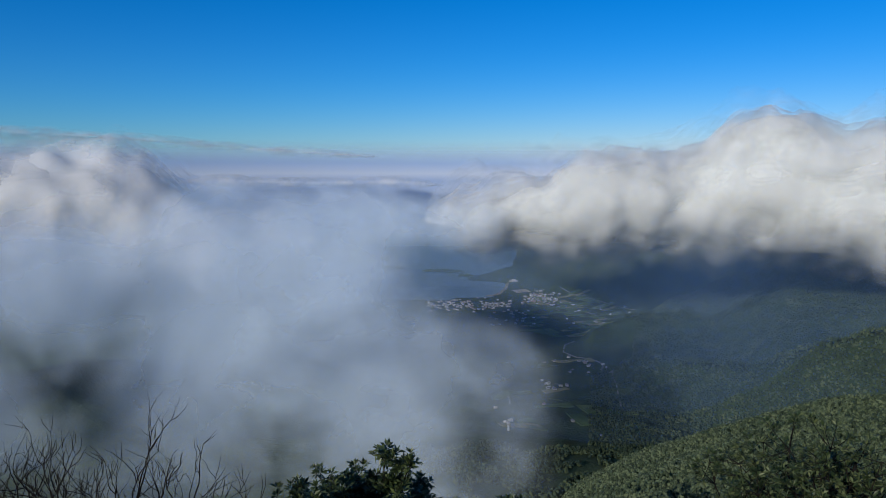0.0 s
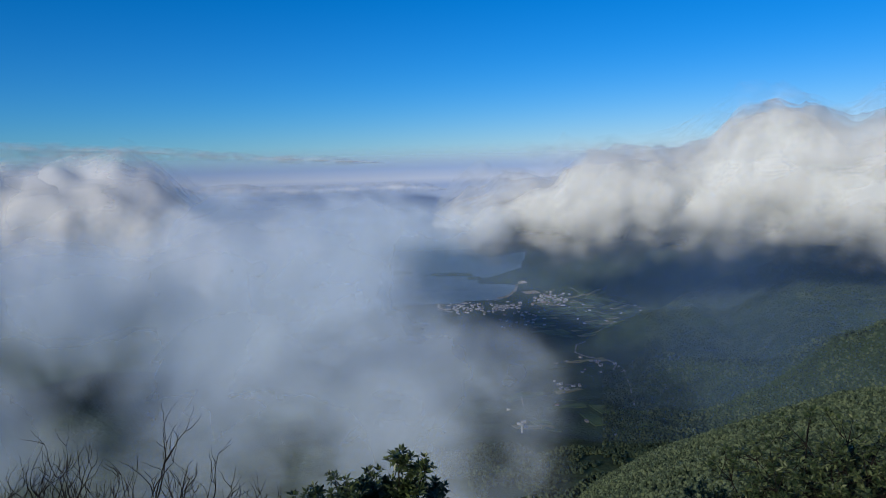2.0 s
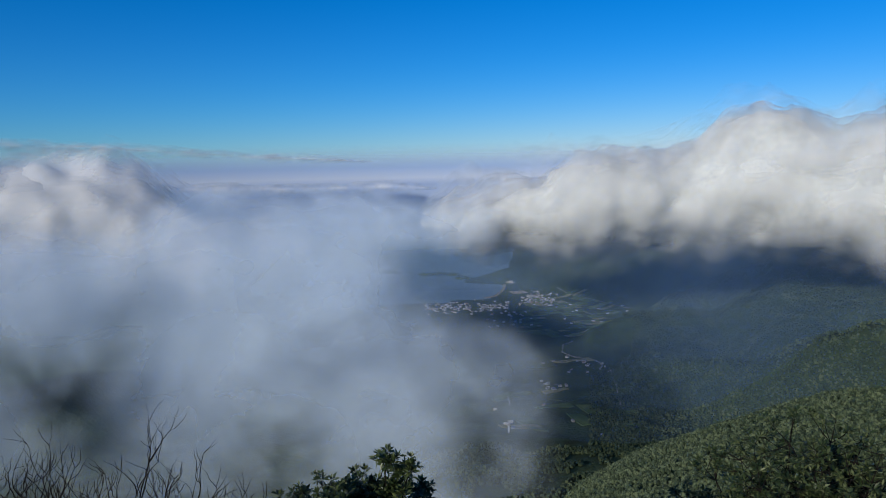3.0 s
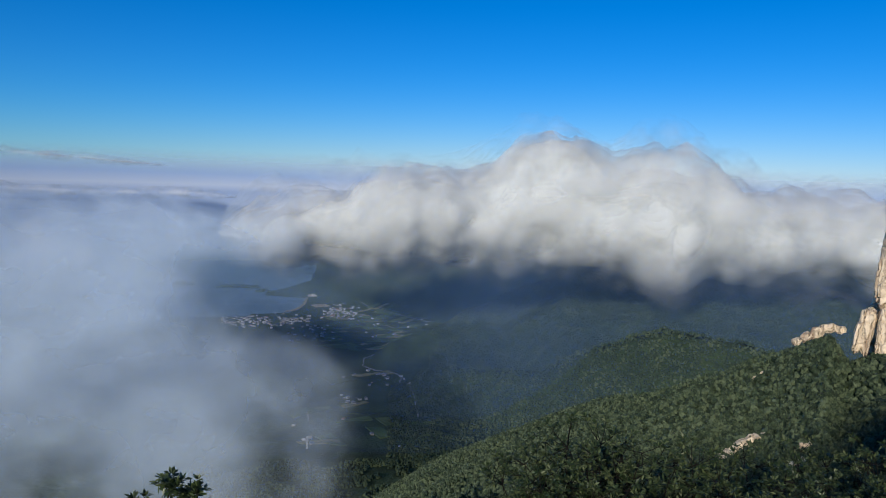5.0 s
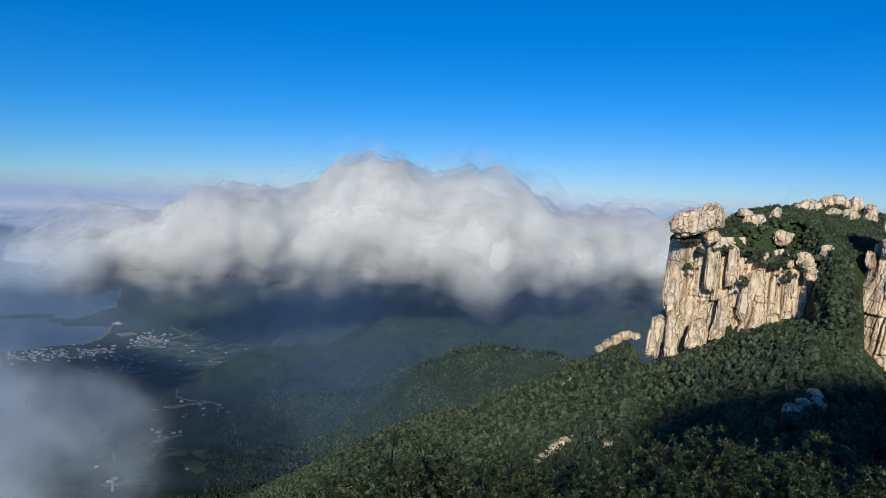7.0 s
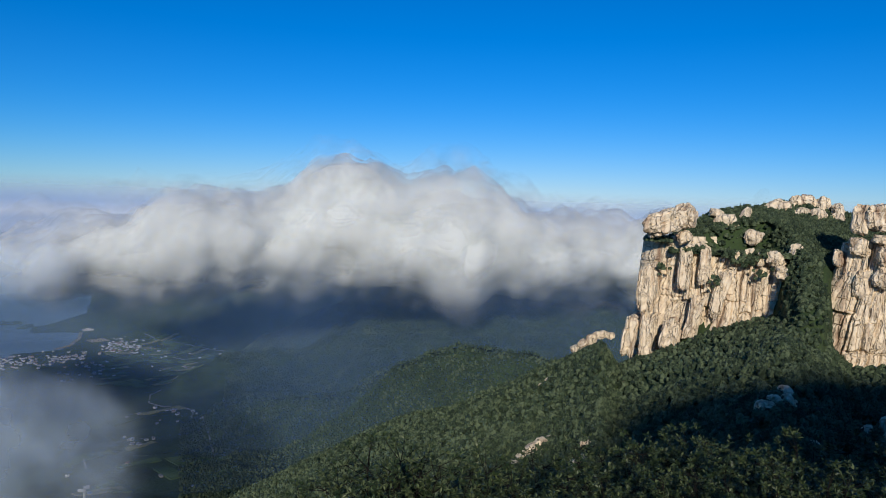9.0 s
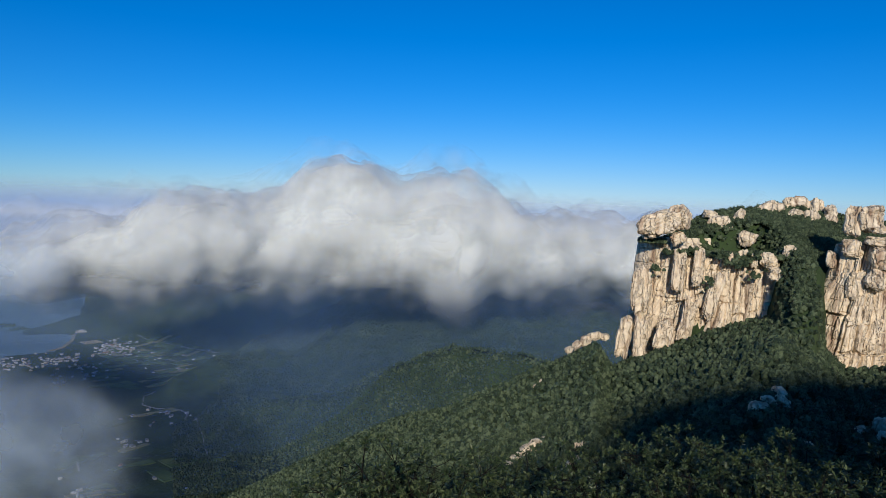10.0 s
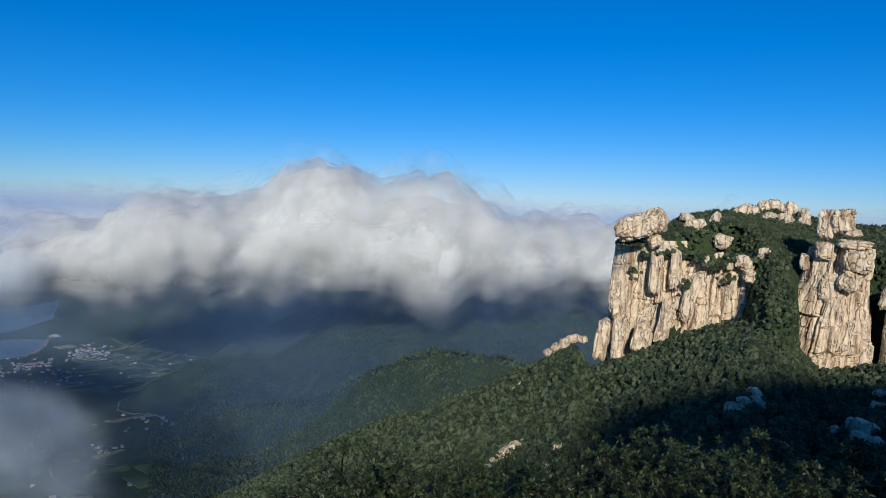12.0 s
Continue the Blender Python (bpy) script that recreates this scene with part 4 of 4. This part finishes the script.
for q in range(46):
    g = random.Random(700 + q)
    side = 38 + (q % 23) * 1.42 + g.uniform(-0.5, 0.5)
    lim = float(np.interp(side, [38, 46, 52, 60, 68], [-20.8, -18.6, -17.4, -16.9, -16.0]))
    spots.append((side, g.uniform(30, 44) if q < 23 else g.uniform(44, 62), lim + (-1.2 if q < 23 else 0.4) + g.uniform(-1.2, 0.5)))
for q, (side, away, up) in enumerate(spots):
    h = height_to(side, away, up)
    ob = kinds[q] if q < 4 else copy_thing(kinds[q % 4], Matrix())
    stand(ob, side, away, max(h, 2.0) / 5.6, q * 73)
    tagged(ob, group="trees below the lookout")

# ---- the coast and the valley ----
FIELD = surface("field_green", [(0.3, (0.055, 0.095, 0.032)), (0.5, (0.085, 0.13, 0.045)), (0.7, (0.15, 0.18, 0.07))], 90, 0.95, 0.3, 6, 1)
TAN = surface("sand", [(0.3, (0.30, 0.24, 0.16)), (0.7, (0.42, 0.35, 0.25))], 40, 0.95, 0.3, 3, 0.5)
PALE = surface("concrete_road", [(0.3, (0.15, 0.15, 0.14)), (0.7, (0.24, 0.235, 0.22))], 20, 0.9, 0.2, 2, 0.1)


def varied(name, stops, rough=0.7):
    m, n, l = nodes_of(name)
    info = n.new("ShaderNodeObjectInfo")
    r = ramp(n, stops)
    r.color_ramp.interpolation = "CONSTANT"
    l.new(info.outputs["Random"], r.inputs["Fac"])
    geo, t = n.new("ShaderNodeNewGeometry"), n.new("ShaderNodeTexNoise")
    t.inputs["Scale"].default_value = 0.4
    l.new(geo.outputs["Position"], t.inputs["Vector"])
    mx = n.new("ShaderNodeMix")
    mx.data_type, mx.blend_type = "RGBA", "MULTIPLY"
    mx.inputs[0].default_value = 0.35
    l.new(r.outputs["Color"], mx.inputs[6]), l.new(t.outputs["Color"], mx.inputs[7])
    l.new(mx.outputs[2], n["Principled BSDF"].inputs["Base Color"])
    n["Principled BSDF"].inputs["Roughness"].default_value = rough
    return m


WALL = varied("house_wall", [(0, (0.50, 0.48, 0.45)), (0.5, (0.36, 0.33, 0.29)), (0.8, (0.62, 0.62, 0.60))])
ROOF = varied("house_roof", [(0, (0.42, 0.42, 0.41)), (0.22, (0.20, 0.21, 0.23)), (0.5, (0.32, 0.17, 0.12)), (0.66, (0.13, 0.18, 0.28)), (0.8, (0.62, 0.61, 0.59))])


def house():
    root = tagged(new("house"), "small pale village house with a low gabled roof", "house", "village houses")
    w, d, h = 5.5, 4.2, 4.6
    v = [(x, y, z) for z in (-3, h) for x, y in ((-w, -d), (w, -d), (w, d), (-w, d))]
    part("wall", mesh_of("wall", v, [(0, 1, 5, 4), (1, 2, 6, 5), (2, 3, 7, 6), (3, 0, 4, 7), (4, 5, 6, 7)], WALL, False), root)
    w, d, e = 6.0, 4.8, 0.25
    v = [(-w, -d, h + 0.05), (w, -d, h + 0.05), (w, d, h + 0.05), (-w, d, h + 0.05), (-w, 0, h + 2.0), (w, 0, h + 2.0), (-w, -d, h + 0.05 + e), (w, -d, h + 0.05 + e), (w, d, h + 0.05 + e), (-w, d, h + 0.05 + e)]
    part("roof", mesh_of("roof", v, [(3, 2, 1, 0), (0, 1, 7, 6), (2, 3, 9, 8), (6, 7, 5, 4), (8, 9, 4, 5), (0, 6, 4, 9, 3), (1, 2, 8, 5, 7)], ROOF, False), root)
    return root


first = house()
g = random.Random(12)
lots = [(g.uniform(-1.2, 5.6), g.gauss(2880, 75)) for q in range(140)] + [(g.gauss(7.9, 0.75), g.gauss(3060, 85)) for q in range(100)] + \
       [(g.uniform(3.5, 7.5), g.uniform(2450, 2750)) for q in range(26)] + [(g.gauss(11.2, 1.0), g.gauss(1880, 60)) for q in range(18)] + \
       [(g.gauss(9.0, 0.6), g.gauss(1640, 35)) for q in range(12)] + [(g.uniform(9, 15), g.uniform(2500, 3000)) for q in range(16)] + [(g.uniform(4, 14), g.uniform(1200, 1420)) for q in range(8)]
for q, (side, away) in enumerate(lots):
    ob = first if q == 0 else copy_thing(first, Matrix())
    k = g.uniform(0.6, 0.95) * (1.4 if q % 13 == 0 else 1.0) * (0.8 if away < 2000 else 1.0)
    stand(ob, side, away, k, g.uniform(0, 180))


def drape(name, pts, width, material, lift=1.2):
    """A ribbon laid along the ground through (side, away) pairs."""
    fine = []
    for (s0, r0), (s1, r1) in zip(pts, pts[1:]):
        p, q = at(s0, r0), at(s1, r1)
        k = max(2, int((q - p).length / 25))
        fine += [p.lerp(q, j / k) for j in range(k)]
    fine.append(at(*pts[-1]))
    v = []
    for j, p in enumerate(fine):
        d = (fine[min(j + 1, len(fine) - 1)] - fine[max(j - 1, 0)]).normalized()
        o = Vector((-d.y, d.x, 0)) * width / 2
        z = [float(land(np.array([math.degrees(math.atan2(c.x, c.y))]), np.array([math.hypot(c.x, c.y)]))[0]) for c in (p + o, p - o)]
        v += [(p.x + o.x, p.y + o.y, max(z) + lift), (p.x - o.x, p.y - o.y, max(z) + lift), (p.x - o.x, p.y - o.y, max(z) - 4), (p.x + o.x, p.y + o.y, max(z) - 4)]
    f = []
    for j in range(len(fine) - 1):
        for e in range(4):
            f.append((j * 4 + e, j * 4 + (e + 1) % 4, j * 4 + 4 + (e + 1) % 4, j * 4 + 4 + e))
    return new(name, mesh_of(name, v, f, material, False))


for pts, w in (([(9.4, 3250), (10.4, 3120), (11.6, 3040), (13.4, 2900), (15.2, 2760)], 9), ([(10.3, 2830), (11.6, 2780), (13.3, 2650)], 7),
               ([(10.7, 2250), (9.9, 2180), (9.8, 2090), (11.2, 2000), (12.5, 1950), (13.0, 1860), (12.8, 1810), (13.6, 1730), (14.1, 1600), (14.7, 1380), (14.6, 1320)], 10),
               ([(5.5, 1560), (5.4, 1480), (5.6, 1390)], 7), ([(7.0, 3150), (8.6, 2880), (10.2, 2700)], 6)    ):
    tagged(drape("road", pts, w * 0.36, PALE), "narrow pale concrete road through the valley", "road", kind="structure")


def field(side, away, wide, deep, turn, material, lift):
    """A field that follows the ground."""
    u, v = np.meshgrid(np.linspace(-wide / 2, wide / 2, 4), np.linspace(-deep / 2, deep / 2, 4), indexing="ij")
    c, sn, p = math.cos(turn), math.sin(turn), at(side, away)
    x, y = p.x + u * c - v * sn, p.y + u * sn + v * c
    z = land(np.degrees(np.arctan2(x, y)), np.hypot(x, y)) + lift
    top = np.stack([x, y, z], -1).reshape(-1, 3)
    me = mesh_of("field", np.concatenate([top, top - (0, 0, 3)]), grid_faces(4, 4).tolist() + [(q, q + 16, q + 20, q + 4) for q in (0, 4, 8)] + [(q + 4, q + 20, q + 16, q) for q in (3, 7, 11)]
                 + [(q + 1, q + 17, q + 16, q) for q in (0, 1, 2)] + [(q, q + 16, q + 17, q + 1) for q in (12, 13, 14)], material, False)
    return tagged(new("field", me), "small cultivated field on the valley floor", "field", "valley fields", kind="structure")


DRY = surface("field_dry", [(0.3, (0.16, 0.15, 0.07)), (0.7, (0.26, 0.24, 0.12))], 60, 0.95, 0.3, 5, 1)
g = random.Random(5)
for q in range(124):
    side, away = (g.uniform(7.0, 13.5), g.uniform(2330, 3150)) if q < 110 else (g.uniform(4.5, 14.5), g.uniform(1230, 1980))
    if q < 110 and float(land(np.array([side]), np.array([away]))[0]) > 55:
        continue
    field(side, away, g.uniform(30, 85), g.uniform(18, 40), g.choice((0.3, 0.36, 0.25, 1.85)), g.choice((FIELD, FIELD, FIELD, DRY, GROUND)), 1.0 + q * 0.012)
field(13.4, 1400, 110, 50, 0.3, FIELD, 1.4), field(19.0, 1960, 170, 45, 0.2, FIELD, 3.0), field(17.6, 1930, 120, 40, -0.1, DRY, 3.2)
tagged(drape("beach", [(3.6, 3105), (4.6, 3150), (5.1, 3260), (5.25, 3420)], 14, TAN, 2.0), "narrow sandy beach at the bay", "beach", kind="structure")
tagged(drape("field", [(5.7, 3200), (6.9, 3230)], 60, TAN, 2.0), "bare sandy ground behind the beach", "field", kind="structure")
# white hotel above the beach
hotel = tagged(new("hotel"), "white hotel blocks above the beach", "hotel")
for dx, w, h in ((-26, 14, 20), (4, 18, 26), (30, 10, 15)):
    v = [(dx + x, y, z) for z in (-8, h) for x, y in ((-w, -8), (w, -8), (w, 8), (-w, 8))]
    wing = part("wing", mesh_of("wing", v, [(0, 1, 5, 4), (1, 2, 6, 5), (2, 3, 7, 6), (3, 0, 4, 7), (4, 5, 6, 7)], WALL, False), hotel)
stand(hotel, 5.7, 3440, 0.55, -10)
# water tank tower
mast = tagged(new("water_tower"), "slender white water tower in the valley", "water tower")
for name, r0, r1, z0, z1 in (("shaft", 2.0, 1.6, -3, 11), ("tank", 2.6, 2.6, 11, 15)):
    bm = bmesh.new()
    tube(bm, [Vector((0, 0, z0)), Vector((0, 0, z0 + 0.5)), Vector((0, 0, z1))], [r0, r0, r1], 12)
    done(name, bm, WALL, mast)
stand(mast, 5.5, 1150)
# islets and the point
for side, away, half, seed in ((-0.9, 3790, (50, 22, 9), 3), (0.1, 3780, (70, 25, 13), 4), (1.1, 3770, (45, 22, 10), 5), (2.0, 3640, (30, 20, 16), 6), (-6.4, 4200, (110, 60, 30), 8), (-4.2, 3900, (60, 30, 12), 9)):
    ob = new("islet", boulder_mesh(half, seed, power=2.2, n=40, rough=0.3))
    ob.data.materials[0] = GROUND
    ob.matrix_world = Matrix.Translation(at(side, away, 0)) @ pose(0, 0, 0, 0, 0, -side)
    tagged(ob, "low dark rocky islet in the bay", "islet", "islets in the bay")

# a thin pole on the summit
pole = tagged(new("summit_pole"), "thin grey pole on the rocky summit", "pole")
bm = bmesh.new()
tube(bm, [Vector((0, 0, -1)), Vector((0, 0, 2)), Vector((0, 0, 4.2))], [0.09, 0.09, 0.07], 8)
done("post", bm, WALL, pole)
bm = bmesh.new()
tube(bm, [Vector((-0.5, 0, 3.9)), Vector((0, 0, 3.95)), Vector((0.5, 0, 3.9))], [0.08, 0.1, 0.08], 8)
done("crossbar", bm, WALL, pole)
stand(pole, 52.7, 398)
